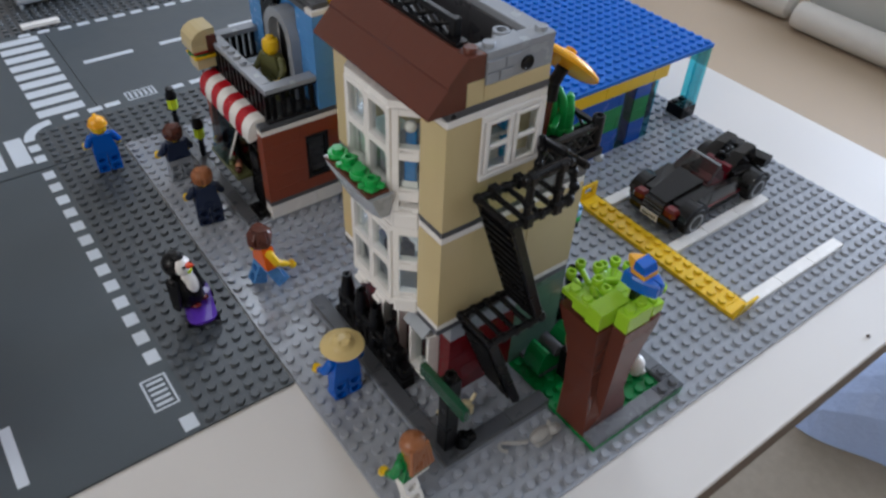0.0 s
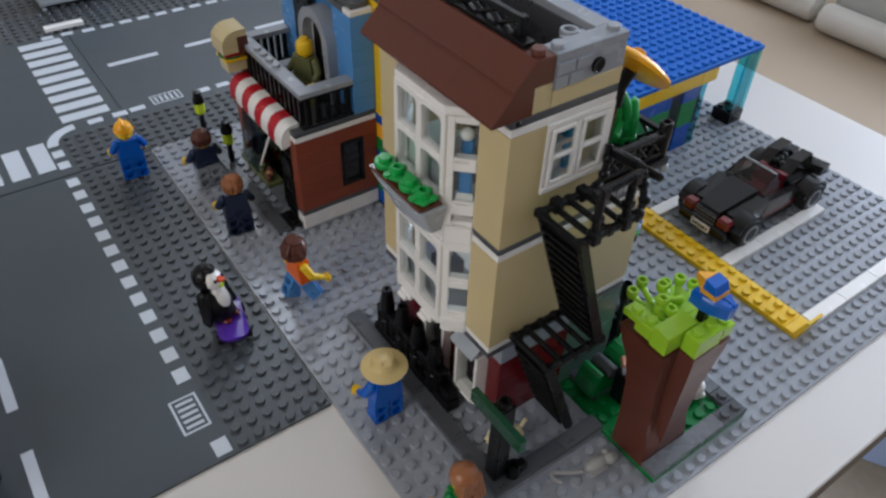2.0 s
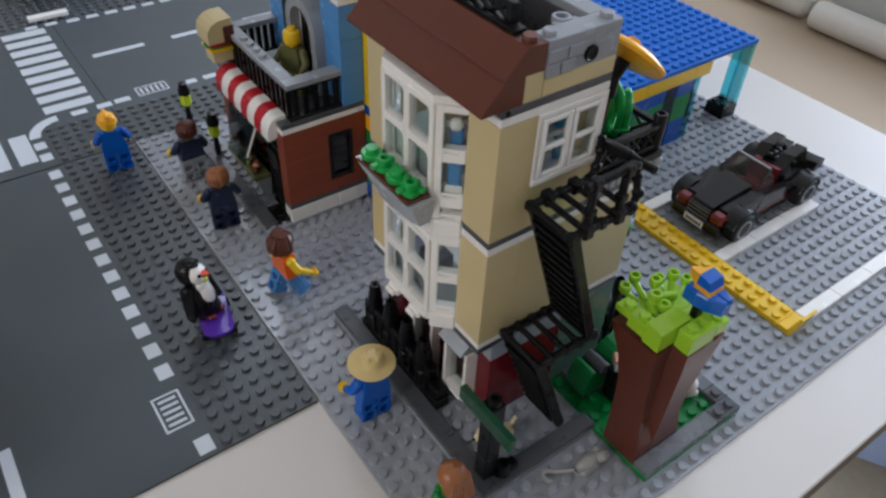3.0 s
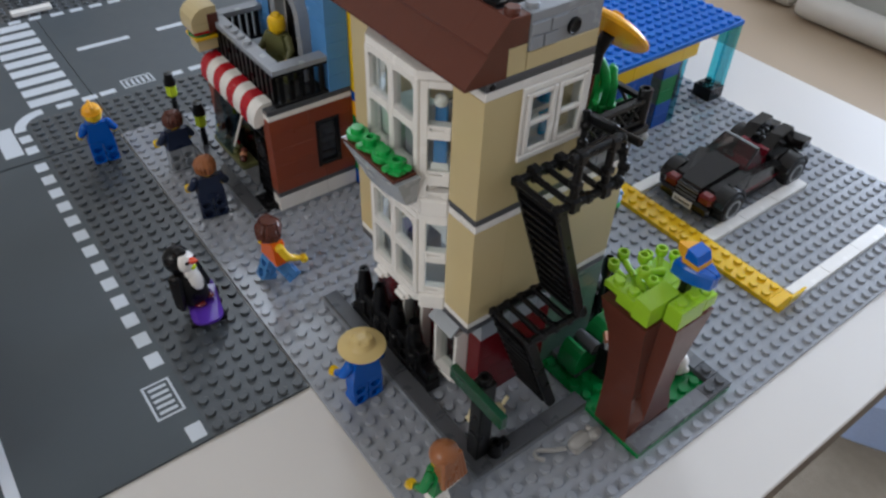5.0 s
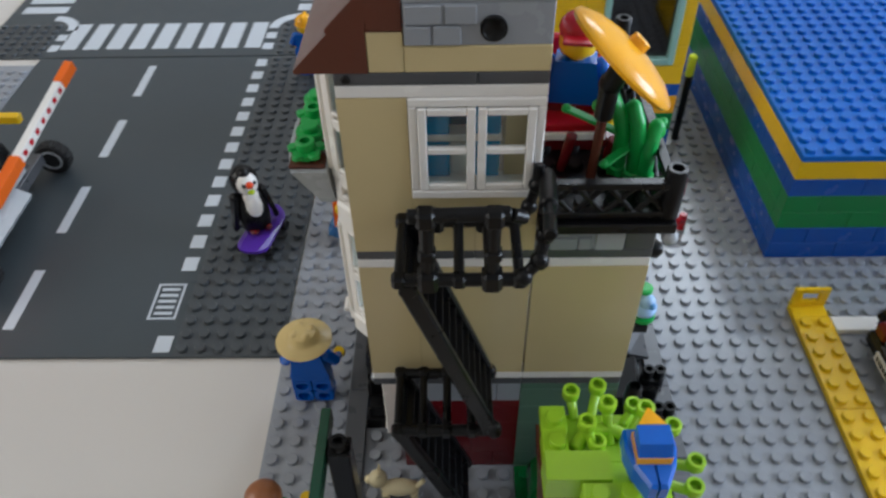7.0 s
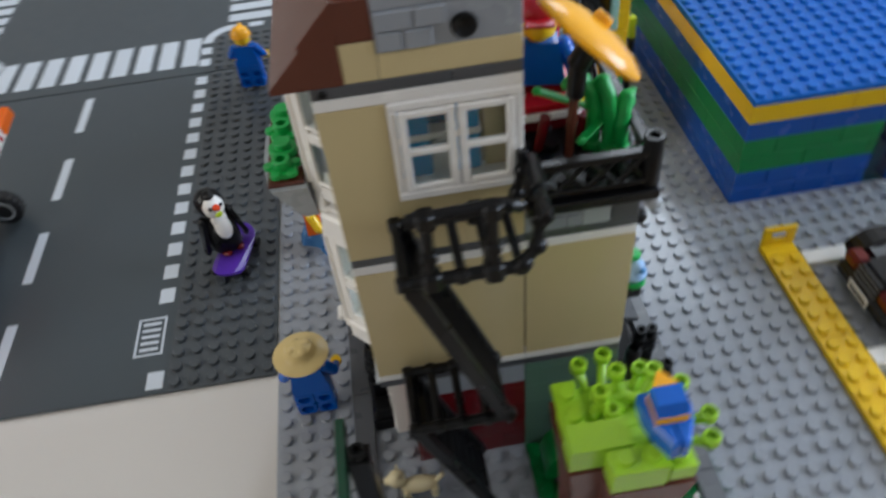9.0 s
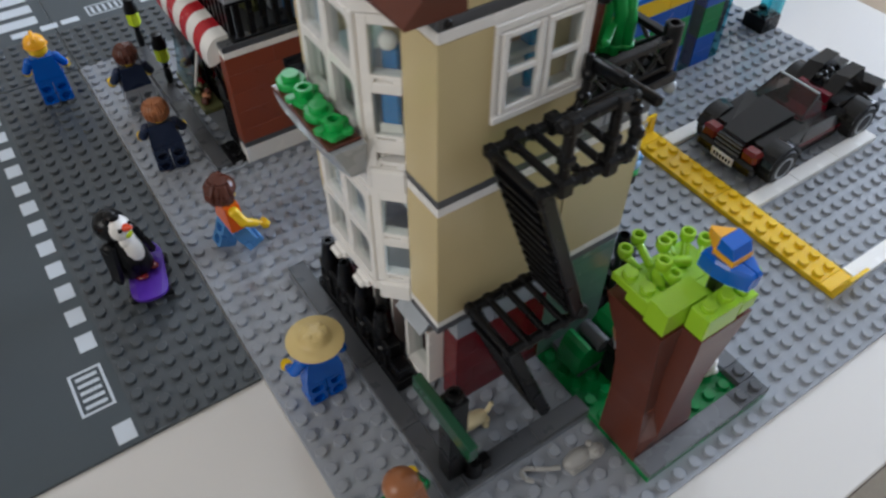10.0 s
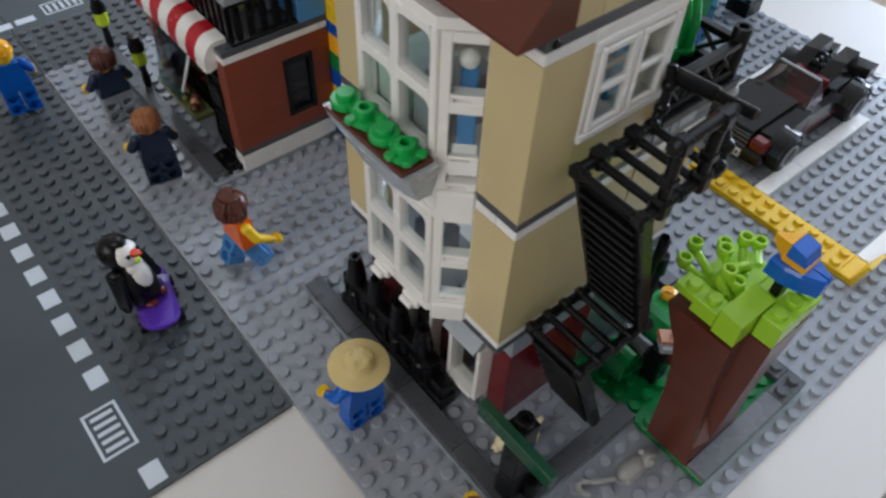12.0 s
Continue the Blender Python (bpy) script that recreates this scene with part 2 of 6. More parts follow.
def piece(name, parent, x, y, z, w, d, h, mat, studs=False, gap=0.008, c=0.03):
    """One brick, plate or tile, with its near low corner at x, y, z."""
    key = (name, round(w, 3), round(d, 3), round(h, 3), mat.name, bool(studs), gap)
    if key not in SHARED:
        g = G().box(gap, gap, 0.006, w - gap, d - gap, h - 0.006, mat, c)
        if studs:
            g.studs(0, w, 0, d, h, mat)
        SHARED[key] = g.mesh(name)
    ob = new(name, SHARED[key])
    ob.parent = parent
    b = BASE[parent]
    ob.location = ((x - b[0]) * U, (y - b[1]) * U, (z - b[2]) * U)
    return ob


def course(parent, x0, x1, y0, y1, z, h, mat, size=2, name="brick", shift=0.0, gap=0.008, c=0.03):
    """A row of bricks along the longer side."""
    along = x1 - x0 >= y1 - y0
    a, end = (x0, x1) if along else (y0, y1)
    p = a
    first = size - shift if shift else size
    step = first
    while p < end - 1e-6:
        q = min(p + step, end)
        if along:
            piece(name, parent, p, y0, z, q - p, y1 - y0, h, mat, False, gap, c)
        else:
            piece(name, parent, x0, p, z, x1 - x0, q - p, h, mat, False, gap, c)
        p, step = q, size

# ---- room, table and ground plates ----
def M(*p):
    return tuple(c / U for c in p)


WALL = matte("wall_paint", (193, 186, 176), 0.7, 30.0, 0.04)
FLOOR = matte("floor_covering", (156, 137, 114), 0.55, 60.0, 0.12, 0.3)
CEIL = matte("ceiling_paint", (222, 221, 218), 0.8, 30.0, 0.03)
TABLE = matte("white_laminate", (212, 207, 201), 0.4, 18.0, 0.03, 0.02, 0.0003)
EDGE = matte("table_edge_band", (92, 76, 62), 0.45, 60.0, 0.15)
LINEN = matte("pale_fabric", (186, 186, 180), 0.8, 50.0, 0.06)
ROLL = matte("cream_fabric", (214, 210, 202), 0.8, 50.0, 0.06)
BAGM = matte("pale_blue_film", (176, 196, 236), 0.3, 25.0, 0.1, 0.3, 0.004)
CARPET = matte("grey_carpet", (150, 138, 122), 0.9, 220.0, 0.25, 0.8, 0.003)

RX0, RX1, RY0, RY1, RZ0, RZ1 = -1.8, 3.4, -3.3, 1.37, -0.745, 1.75


def wall(name, axis, at, thick, a0, a1, hole=None):
    """A room wall with its thickness, and the window opening through it."""
    g = G()
    spans = [(a0, a1, RZ0, RZ1)]
    if hole:
        h0, h1, k0, k1 = hole
        spans = [(a0, h0, RZ0, RZ1), (h1, a1, RZ0, RZ1), (h0, h1, RZ0, k0), (h0, h1, k1, RZ1)]
    for s0, s1, z0, z1 in spans:
        if axis == "y":
            g.box(*M(s0, at, z0), *M(s1, at + thick, z1), WALL, 0.1)
        else:
            g.box(*M(at, s0, z0), *M(at + thick, s1, z1), WALL, 0.1)
    return solid(name, g, M(0, 0, RZ0), "plain off-white painted room wall", "wall", kind="structure")


wall("wall_north", "y", RY1, 0.15, RX0, RX1, (0.35, 1.05, 0.95, 1.53))
wall("wall_south", "y", RY0 - 0.15, 0.15, RX0, RX1)
# the west opening is made up, only to hold the added fill lamp
wall("wall_west", "x", RX0 - 0.15, 0.15, RY0 - 0.15, RY1 + 0.15, (-0.9, 0.3, 0.65, 1.65))
wall("wall_east", "x", RX1, 0.15, RY0 - 0.15, RY1 + 0.15, (-1.05, 0.95, 0.05, 1.65))
solid("floor", G().box(*M(RX0 - 0.15, RY0 - 0.15, RZ0 - 0.1), *M(RX1 + 0.15, RY1 + 0.15, RZ0), FLOOR, 0.1), M(0, 0, RZ0), "beige room floor seen past the table", "floor", kind="structure")
solid("ceiling", G().box(*M(RX0 - 0.15, RY0 - 0.15, RZ1), *M(RX1 + 0.15, RY1 + 0.15, RZ1 + 0.1), CEIL, 0.1), M(0, 0, RZ1), "white ceiling", "ceiling", kind="structure")

# the table on which the town stands
table = thing("table", (0, 30, RZ0 / U), "large white-topped table with a dark brown edge", "table")
part("tabletop", G().box(-110, -20.45, -0.6, 57.6, 130, -0.2, TABLE, 0.08), table, "glossy white laminate top")
part("core", G().box(-109.98, -20.43, -2.6, 57.58, 129.98, -0.6, EDGE, 0.1), table, "dark brown core edge below the white top")
for px, py in ((-100, 10), (36, 12), (-100, 118), (36, 118)):
    part("leg", G().box(px - 3, py - 3, RZ0 / U, px + 3, py + 3, -2.6, EDGE, 0.2), table)

solid("crumb", G().ball(35.0, -19.4, -0.1, 0.14, EDGE, 1.3, 1.0, 0.7, 8), (35, -19.4, -0.2), "tiny dark crumb on the white table top", "crumb")

# things on the floor past the table
g = G()
g.box(288.5, -60, RZ0 / U + 2, 420, 118, RZ0 / U + 46, LINEN, 3)
bed = thing("bed", (350, 20, RZ0 / U), "pale fabric bed with a rounded side roll", "bed")
part("base", g, bed)
for y0, length, rx in ((-60, 178, 282.8), (121.5, 40, 287.0)):
    part("side_roll", G().lathe([(2.5, 0), (5.2, 1.2), (5.7, 3.5), (5.7, length - 3.5), (5.2, length - 1.2), (2.5, length)], ROLL, 20, (rx, y0, RZ0 / U + 5.7), Matrix.Rotation(radians(-90), 4, "X")), bed, "white rounded side roll")
solid("rug", G().box(62, -60, RZ0 / U, 140, 20, RZ0 / U + 0.8, CARPET, 0.3), (100, -20, RZ0 / U), "grey-beige carpet on the floor below the table", "rug")
g = G()
random.seed(4)
n = 14
verts, faces = [], []
for i in range(n + 1):
    for j in range(n + 1):
        u, v = i / n, j / n
        k = math.sin(math.pi * u) * math.sin(math.pi * v)
        verts.append((112 + 44 * u + 4 * math.sin(5 * v), -34 + 34 * v + 3 * math.sin(6 * u), RZ0 / U + 0.9 + 22 * k ** 0.6 + 2.5 * k * math.sin(9 * u + 4 * v) * math.cos(7 * v)))
for i in range(n):
    for j in range(n):
        a = i * (n + 1) + j
        faces.append((a, a + n + 1, a + n + 2, a + 1))
g.add(verts, faces, BAGM)
solid("plastic_bag", g, (130, -18, RZ0 / U), "crumpled pale blue plastic bag on the carpet", "bag")


def moulded_studs(ob, places, top, mat):
    """The studs of a plate: those round the townhouse one by one, the rest joined."""
    places = sorted(places, key=lambda p: (p[0] - 4) ** 2 + (p[1] + 2) ** 2)
    one = G().stud(0, 0, 0, mat).mesh("stud")
    b = BASE[ob]
    for x, y in places[:300]:
        st = new("stud", one)
        st.parent = ob
        st.location = ((x - b[0]) * U, (y - b[1]) * U, (top - b[2]) * U)
    if places[300:]:
        g = G()
        for x, y in places[300:]:
            g.stud(x, y, top, mat)
        part("studs", g, ob, kind="stuff")


def plate_ground(name, x0, y0, x1, y1, top, mat, label, stud_areas, skip=()):
    """A thin moulded baseplate with its studs."""
    ob = thing(name, ((x0 + x1) / 2, (y0 + y1) / 2, -0.2), label, "baseplate", kind="structure")
    part("sheet", G().box(x0 + 0.02, y0 + 0.02, -0.19, x1 - 0.02, y1 - 0.02, top, mat, 0.03), ob)
    places = []
    for a0, b0, a1, b1 in stud_areas:
        for i in range(int(round(a1 - a0))):
            for j in range(int(round(b1 - b0))):
                x, y = a0 + i + 0.5, b0 + j + 0.5
                if not any(p0 < x < p1 and q0 < y < q1 for p0, q0, p1, q1 in skip):
                    places.append((x, y))
    moulded_studs(ob, places, top, mat)
    return ob


plate_ground("ground_plate", 0, -16, 48, 32, 0, LGB, "light grey studded toy baseplate on the table", [(0, -16, 48, 32)],
                           [(4, -11, 16, 5), (12, -15, 20, -7), (28, -13, 30, 3), (30, -13, 42, -12), (30, -6, 42, -5), (30, 1, 42, 2), (28, 7, 41, 30), (6, 15, 23, 31)])
road_near = plate_ground("road", -26, -0.24, -0.06, 31.84, 0, ROAD, "dark grey toy road plate with white markings and a studded kerb strip", [])
part("kerb_strip", G().box(-6.05, -0.21, -0.15, -0.09, 31.81, 0.012, DGB, 0.01), road_near, "darker studded strip beside the road")
moulded_studs(road_near, [(-5.55 + i, 0.27 + j) for i in range(6) for j in range(32)], 0.01, DGB)
road_cross = plate_ground("road", -32, 32, 0, 64, 0, ROAD, "dark grey toy road plate with a crossing and zebra stripes", [])
road_side = plate_ground("road", 0, 32, 32, 64, 0, ROAD, "dark grey toy road plate of the side street", [])
for ob, areas in ((road_cross, [(-6, 32, 0, 38), (-6, 58.6, 0, 64), (-32, 32, -26, 38), (-32, 58.6, -26, 64)]), (road_side, [(0, 32, 32, 38), (0, 58.6, 32, 64)])):
    g, s = G(), G()
    for a0, b0, a1, b1 in areas:
        g.box(a0 + 0.03, b0 + 0.03, -0.15, a1 - 0.03, b1 - 0.03, 0.012, DGB, 0.01)
        s.studs(a0, a1, b0, b0 + 6 if b0 > 40 else b1, 0.01, DGB)
    part("kerb_strip", g, ob, "darker studded strip beside the road")
    part("studs", s, ob, kind="stuff")
road_far = plate_ground("road", -32, 64.04, 32, 96, 0, ROAD, "dark grey toy road plate beyond the side street", [])
part("kerb_strip", G().box(-31.95, 64.07, -0.15, 31.95, 70.0, 0.012, DGB, 0.01), road_far, "darker studded strip beside the road")
part("studs", G().studs(-8, 20, 64.04, 70, 0.01, DGB), road_far, kind="stuff")
plate_ground("ground_plate", -58, -1, -26.02, 30.8, 0, LGB, "light grey studded toy baseplate across the road", [(-46, 0, -26, 30)])


def mark(parent, x0, y0, x1, y1):
    part("road_marking", G().box(x0, y0, 0.004, x1, y1, 0.03, MARK, 0.008), parent)


mark(road_near, -7.16, 0.06, -6.24, 1.22)
for k in range(13):
    mark(road_near, -7.19, 6.26 + 1.99 * k, -6.3, 7.42 + 1.99 * k)
for k in range(4):
    mark(road_near, -16.15, 1.75 + 8 * k, -15.5, 6.4 + 8 * k)


def drain(parent, x0, y0, x1, y1, along):
    """A printed drain cover: a white rim with white slots."""
    g = G()
    w = 0.14
    for a in ((x0, y0, x1, y0 + w), (x0, y1 - w, x1, y1), (x0, y0 + w, x0 + w, y1 - w), (x1 - w, y0 + w, x1, y1 - w)):
        g.box(a[0], a[1], 0.004, a[2], a[3], 0.03, MARK, 0.008)
    for k in range(5):
        if along == "y":
            y = y0 + (k + 1) * (y1 - y0) / 6
            g.box(x0 + 0.3, y - 0.11, 0.004, x1 - 0.3, y + 0.11, 0.03, MARK, 0.008)
        else:
            x = x0 + (k + 1) * (x1 - x0) / 6
            g.box(x - 0.11, y0 + 0.3, 0.004, x + 0.11, y1 - 0.3, 0.03, MARK, 0.008)
    part("drain_cover", g, parent, "white printed drain cover")


drain(road_near, -8.18, 2.42, -6.53, 5.19, "y")
for k in range(9):
    mark(road_cross, -24.9 + 2.02 * k, 33.3, -23.5 + 2.02 * k, 37.9)
    mark(road_cross, -5.1, 40.2 + 2.02 * k, -0.9, 41.5 + 2.02 * k)
for k in range(9):
    mark(road_cross, -31.1, 40.2 + 2.02 * k, -26.9, 41.5 + 2.02 * k)
for k in range(2):
    mark(road_cross, -25.9, 33.0 + 1.9 * k, -25.05, 34.1 + 1.9 * k)
for k in range(2):
    mark(road_cross, -7.16, 33.0 + 1.9 * k, -6.26, 34.1 + 1.9 * k)
for x0 in (-3.2, -1.0):
    mark(road_cross, x0, 38.75, x0 + 1.3, 39.55)
for k in range(4):
    mark(road_side, 1.5 + 8 * k, 48.5, 6.6 + 8 * k, 49.2)
mark(road_side, 0.6, 38.85, 2.0, 39.6)
drain(road_side, 2.8, 39.0, 5.65, 40.65, "x")
for k in range(11):
    mark(road_side, 7.0 + 2 * k, 38.85, 8.3 + 2 * k, 39.6)
for k in range(15):
    mark(road_side, 1.5 + 2 * k, 57.6, 2.8 + 2 * k, 58.35)
for k in range(2):
    mark(road_cross, -2.6 + 2 * k, 57.9, -1.4 + 2 * k, 58.6)


def kerb_curve(parent, cx, cy, r, a0, a1):
    g, n = G(), 10
    low, top = [], []
    pts = [(cx + (r + s) * math.cos(radians(a0 + (a1 - a0) * k / n)), cy + (r + s) * math.sin(radians(a0 + (a1 - a0) * k / n))) for s in (-0.45, 0.45) for k in range(n + 1)]
    for k in range(n):
        q = [pts[k], pts[k + 1], pts[n + 2 + k], pts[n + 1 + k]]
        g.hexa([(x, y, 0.004) for x, y in q], [(x, y, 0.03) for x, y in q], MARK)
    part("road_marking", g, parent, "white rounded kerb line")


kerb_curve(road_cross, -4.4, 36.8, 2.35, 90, 180)
kerb_curve(road_cross, -27.4, 36.8, 2.35, 0, 90)

# ---- townhouse ----
house = thing("townhouse", (10, -2, 0), "tall tan toy townhouse with white bay windows and brown roof", "toy house")


def ring(parent, x0, y0, x1, y1, z, h, mat, name="plate", size=4):
    """A layer of plates round four sides."""
    course(parent, x0, x1, y0, y0 + 1, z, h, mat, size, name)
    course(parent, x0, x1, y1 - 1, y1, z, h, mat, size, name)
    course(parent, x0, x0 + 1, y0 + 1, y1 - 1, z, h, mat, size, name)
    course(parent, x1 - 1, x1, y0 + 1, y1 - 1, z, h, mat, size, name)


# base plates and their tiled edge
piece("base_plate", house, 4, -11, 0, 8, 16, 0.4, LG, True)
piece("base_plate", house, 12, -7, 0, 4, 10, 0.4, LG)
for y in (-11, -7, -3, 1):
    piece("tile", house, 4, y, 0.4, 1, 4, 0.42, DG)
piece("tile", house, 5, -11, 0.4, 4, 1, 0.42, DG)
piece("tile", house, 9, -11, 0.4, 3, 1, 0.42, DG)

# ground floor: dark red walls on the street side and the near side, sand green annexe
for k in range(4):
    z = 0.4 + 1.2 * k
    course(house, 7, 12, -7, -6, z, 1.2, DRED, 2, shift=k % 2, gap=0.002, c=0.01)
    for y0, y1 in ((-4, -2.6), (-0.6, 3)):
        course(house, 7, 8, y0, y1, z, 1.2, DRED, 2, gap=0.002, c=0.01)
    course(house, 8, 12, 2, 3, z, 1.2, DRED, 2, shift=k % 2)
course(house, 7, 12, -7, -6, 5.2, 0.4, DRED, 3, "plate", gap=0.002, c=0.01)
course(house, 7, 8, -6, 3, 5.2, 0.4, DRED, 3, "plate")
course(house, 7, 12, -7, -6, 5.6, 1.2, LG, 2)
course(house, 7, 8, -6, 3, 5.6, 1.2, DRED, 3)
for k in range(5):
    z = 0.4 + 1.2 * k
    course(house, 12, 16, -7, -6, z, 1.2, SAND, 2, shift=k % 2, gap=0.002, c=0.01)
    course(house, 15, 16, -6, 3, z, 1.2, SAND, 2, shift=k % 2)
    course(house, 12, 15, 2, 3, z, 1.2, SAND, 2)
course(house, 12, 16, -7, -6, 6.4, 0.4, SAND, 4, "plate")
course(house, 15, 16, -6, 3, 6.4, 0.4, SAND, 3, "plate")


def street_window(y0, y1, z0, z1, x=7.0, awning=True):
    g = G()
    g.box(x - 0.25, y0, z0, 7.0, y0 + 0.22, z1, WHITE)
    g.box(x - 0.25, y1 - 0.22, z0, 7.0, y1, z1, WHITE)
    g.box(x - 0.25, y0 + 0.22, z1 - 0.25, 7.0, y1 - 0.22, z1, WHITE)
    g.box(x - 0.35, y0 + 0.22, z0, 7.0, y1 - 0.22, z0 + 0.25, WHITE)
    w = part("window_frame", g, house, "white window frame")
    part("pane", G().box(x + 0.1, y0 + 0.2, z0 + 0.22, x + 0.2, y1 - 0.2, z1 - 0.22, PANE, 0.01), w)
    if awning:
        a = G().prism([(z1 + 0.95, x + 0.15), (z1 + 0.8, x + 0.15), (z1 + 0.1, x - 0.62), (z1 + 0.24, x - 0.68)], "y", y0, y1, CUP)
        part("awning", a, house, "small pale grey sloped awning")


street_window(-6.02, -4.02, 1.6, 5.6, x=6.4)
street_window(-2.62, -0.62, 0.4, 5.6, x=6.6, awning=False)
piece("step", house, 5.9, -2.6, 0.4, 0.9, 2, 0.4, LG)

# floor bands
for z, top in ((6.8, 7.2), (14.0, 14.4), (20.8, 21.2)):
    mat = DG
    course(house, 6, 12, -7, -6, z, 0.4, mat, 4, "plate")
    course(house, 6, 7, -6, 3, z, 0.4, mat, 4, "plate")
    course(house, 7, 12, 2, 3, z, 0.4, mat, 4, "plate")
    if z < 20:
        course(house, 12, 16, -7, -6, z, 0.4, mat, 4, "plate")
        course(house, 15, 16, -6, 3, z, 0.4, mat, 4, "plate")
    else:
        course(house, 11, 12, -6, 2, z, 0.4, mat, 4, "plate")
for z in (7.2, 13.6, 20.4):
    course(house, 6, 12, -7, -6, z, 0.4, WHITE, 6, "plate")
    course(house, 6, 7, -6, -5, z, 0.4, WHITE, 1, "plate", gap=0.002)
    course(house, 6, 7, 1, 3, z, 0.4, WHITE, 2, "plate")
    course(house, 7, 12, 2, 3, z, 0.4, WHITE, 3, "plate")
    if z < 20:
        course(house, 12, 16, -7, -6, z, 0.4, WHITE, 4, "plate")
        course(house, 15, 16, -6, 3, z, 0.4, WHITE, 3, "plate")
    else:
        course(house, 11, 12, -6, 2, z, 0.4, WHITE, 4, "plate")
# storey floors
for z in (6.8, 14.0, 20.8):
    piece("floor_plate", house, 7, -6, z + 0.05, 5, 8, 0.3, DG if z > 20 else WHITE)
piece("floor_plate", house, 12, -6, 6.85, 3, 8, 0.3, TAN)

# tall tan wall panels of both upper storeys, tight jointed; the back is left open
TIGHT = dict(gap=0.002, c=0.012)
for z in (7.6, 14.4):
    corner = G().prism([(6.0, -7.0), (7.996, -7.0), (7.996, -6.0), (7.0, -6.0), (7.0, -5.0), (6.0, -5.0)], "z", z + 0.004, z + 5.996, TAN)
    part("wall_panel", corner, house)
    piece("wall_panel", house, 6, 1, z, 1, 2, 6.0, TAN, **TIGHT)
    for x in (7, 9):
        piece("wall_panel", house, x, 2, z, 2, 1, 6.0, TAN, **TIGHT)
    piece("wall_panel", house, 11, 2, z, 1, 1, 6.0, TAN, **TIGHT)
piece("wall_panel", house, 8, -7, 7.6, 3.97, 1, 6.0, TAN, **TIGHT)
piece("wall_panel", house, 12.05, -7, 7.6, 3.95, 1, 6.0, TAN, **TIGHT)
piece("wall_panel", house, 15, -6, 7.6, 1, 1, 6.0, TAN)
piece("wall_panel", house, 15, 2, 7.6, 1, 1, 6.0, TAN)
piece("wall_panel", house, 11, -6, 14.4, 1, 4, 6.0, TAN)
for x in (12, 14):
    piece("wall_panel", house, x, 2, 7.6, 2 if x == 12 else 1, 1, 6.0, TAN)
for k in range(2):
    course(house, 8, 12, -7, -6, 14.4 + 1.2 * k, 1.2, TAN, 4 if k else 2, gap=0.002, c=0.012)

# the white casement window over the fire escape
g = G()
X0, X1, Z0, Z1, Y = 8.0, 12.0, 16.8, 20.4, -7.0
g.box(X0 + 0.02, Y - 0.12, Z0, X1 - 0.02, Y + 0.95, Z0 + 0.3, WHITE)
g.box(X0 + 0.02, Y - 0.06, Z1 - 0.28, X1 - 0.02, Y + 0.95, Z1, WHITE)
g.box(X0 + 0.02, Y - 0.06, Z0 + 0.3, X0 + 0.26, Y + 0.95, Z1 - 0.28, WHITE)
g.box(X1 - 0.26, Y - 0.06, Z0 + 0.3, X1 - 0.02, Y + 0.95, Z1 - 0.28, WHITE)
frame_win = part("window_frame", g, house, "white window frame")
for x0, x1 in ((8.28, 9.97), (10.03, 11.72)):
    g = G()
    g.box(x0, Y - 0.12, Z0 + 0.32, x0 + 0.26, Y + 0.12, Z1 - 0.3, WHITE)
    g.box(x1 - 0.26, Y - 0.12, Z0 + 0.32, x1, Y + 0.12, Z1 - 0.3, WHITE)
    for z in (Z0 + 0.32, (Z0 + Z1) / 2 - 0.12, Z1 - 0.56):
        g.box(x0 + 0.26, Y - 0.11, z, x1 - 0.26, Y + 0.11, z + 0.24, WHITE)
    sash = part("sash", g, frame_win, "white casement sash")
    part("pane", G().box(x0 + 0.24, Y - 0.02, Z0 + 0.5, x1 - 0.24, Y + 0.03, Z1 - 0.5, PANE, 0.01), frame_win)

PALEG = plastic("pale_green_plastic", (196, 214, 204), 0.24)
# furniture glimpsed inside the upper room
PLUM = plastic("dark_azure_plastic", (14, 92, 160), 0.22)
AZB = plastic("bright_azure_plastic", (24, 158, 214), 0.22)
room = G().box(8.15, -6.35, 16.9, 9.2, -5.8, 19.9, AZB, 0.06).box(10.0, -6.35, 16.9, 10.75, -5.8, 19.9, AZB, 0.06).box(9.2, -6.2, 16.9, 10.0, -5.8, 18.2, WHITE, 0.06)
room.box(10.9, -6.3, 16.9, 11.9, -6.2, 19.95, TAN, 0.02).box(8.1, -6.4, 18.45, 10.8, -5.8, 18.7, WHITE, 0.04)
solid("cupboard", room, (9.8, -6.1, 16.9), "bright blue and white toy cupboard behind the casement window", "cupboard")
seat = G().box(9.0, -4.2, 14.5, 10.6, -2.8, 16.3, PLUM, 0.1).rod((9.2, -3.5, 17.4), (10.4, -3.5, 17.4), 0.55, AZURE, 16).box(9.0, -2.9, 16.3, 10.6, -2.5, 18.9, PLUM, 0.1)
solid("armchair", seat, (9.8, -3.4, 14.5), "dark blue toy armchair deep in the upper room", "chair")
solid("bath", G().box(5.52, -3.6, 15.62, 8.0, -2.1, 17.6, LG, 0.1).box(5.52, -2.05, 15.62, 8.0, 0.3, 17.1, PALEG, 0.1), (6.7, -1.5, 15.62), "grey and pale green toy basin standing behind the bay window", "basin")
solid("desk", G().box(5.7, -3.7, 7.2, 7.6, 0.2, 9.3, LG, 0.1).box(5.8, -3.4, 9.3, 7.0, -1.9, 10.6, DBLUE, 0.08), (6.5, -1.5, 7.2), "grey toy desk with a dark box standing behind the lower bay", "desk")


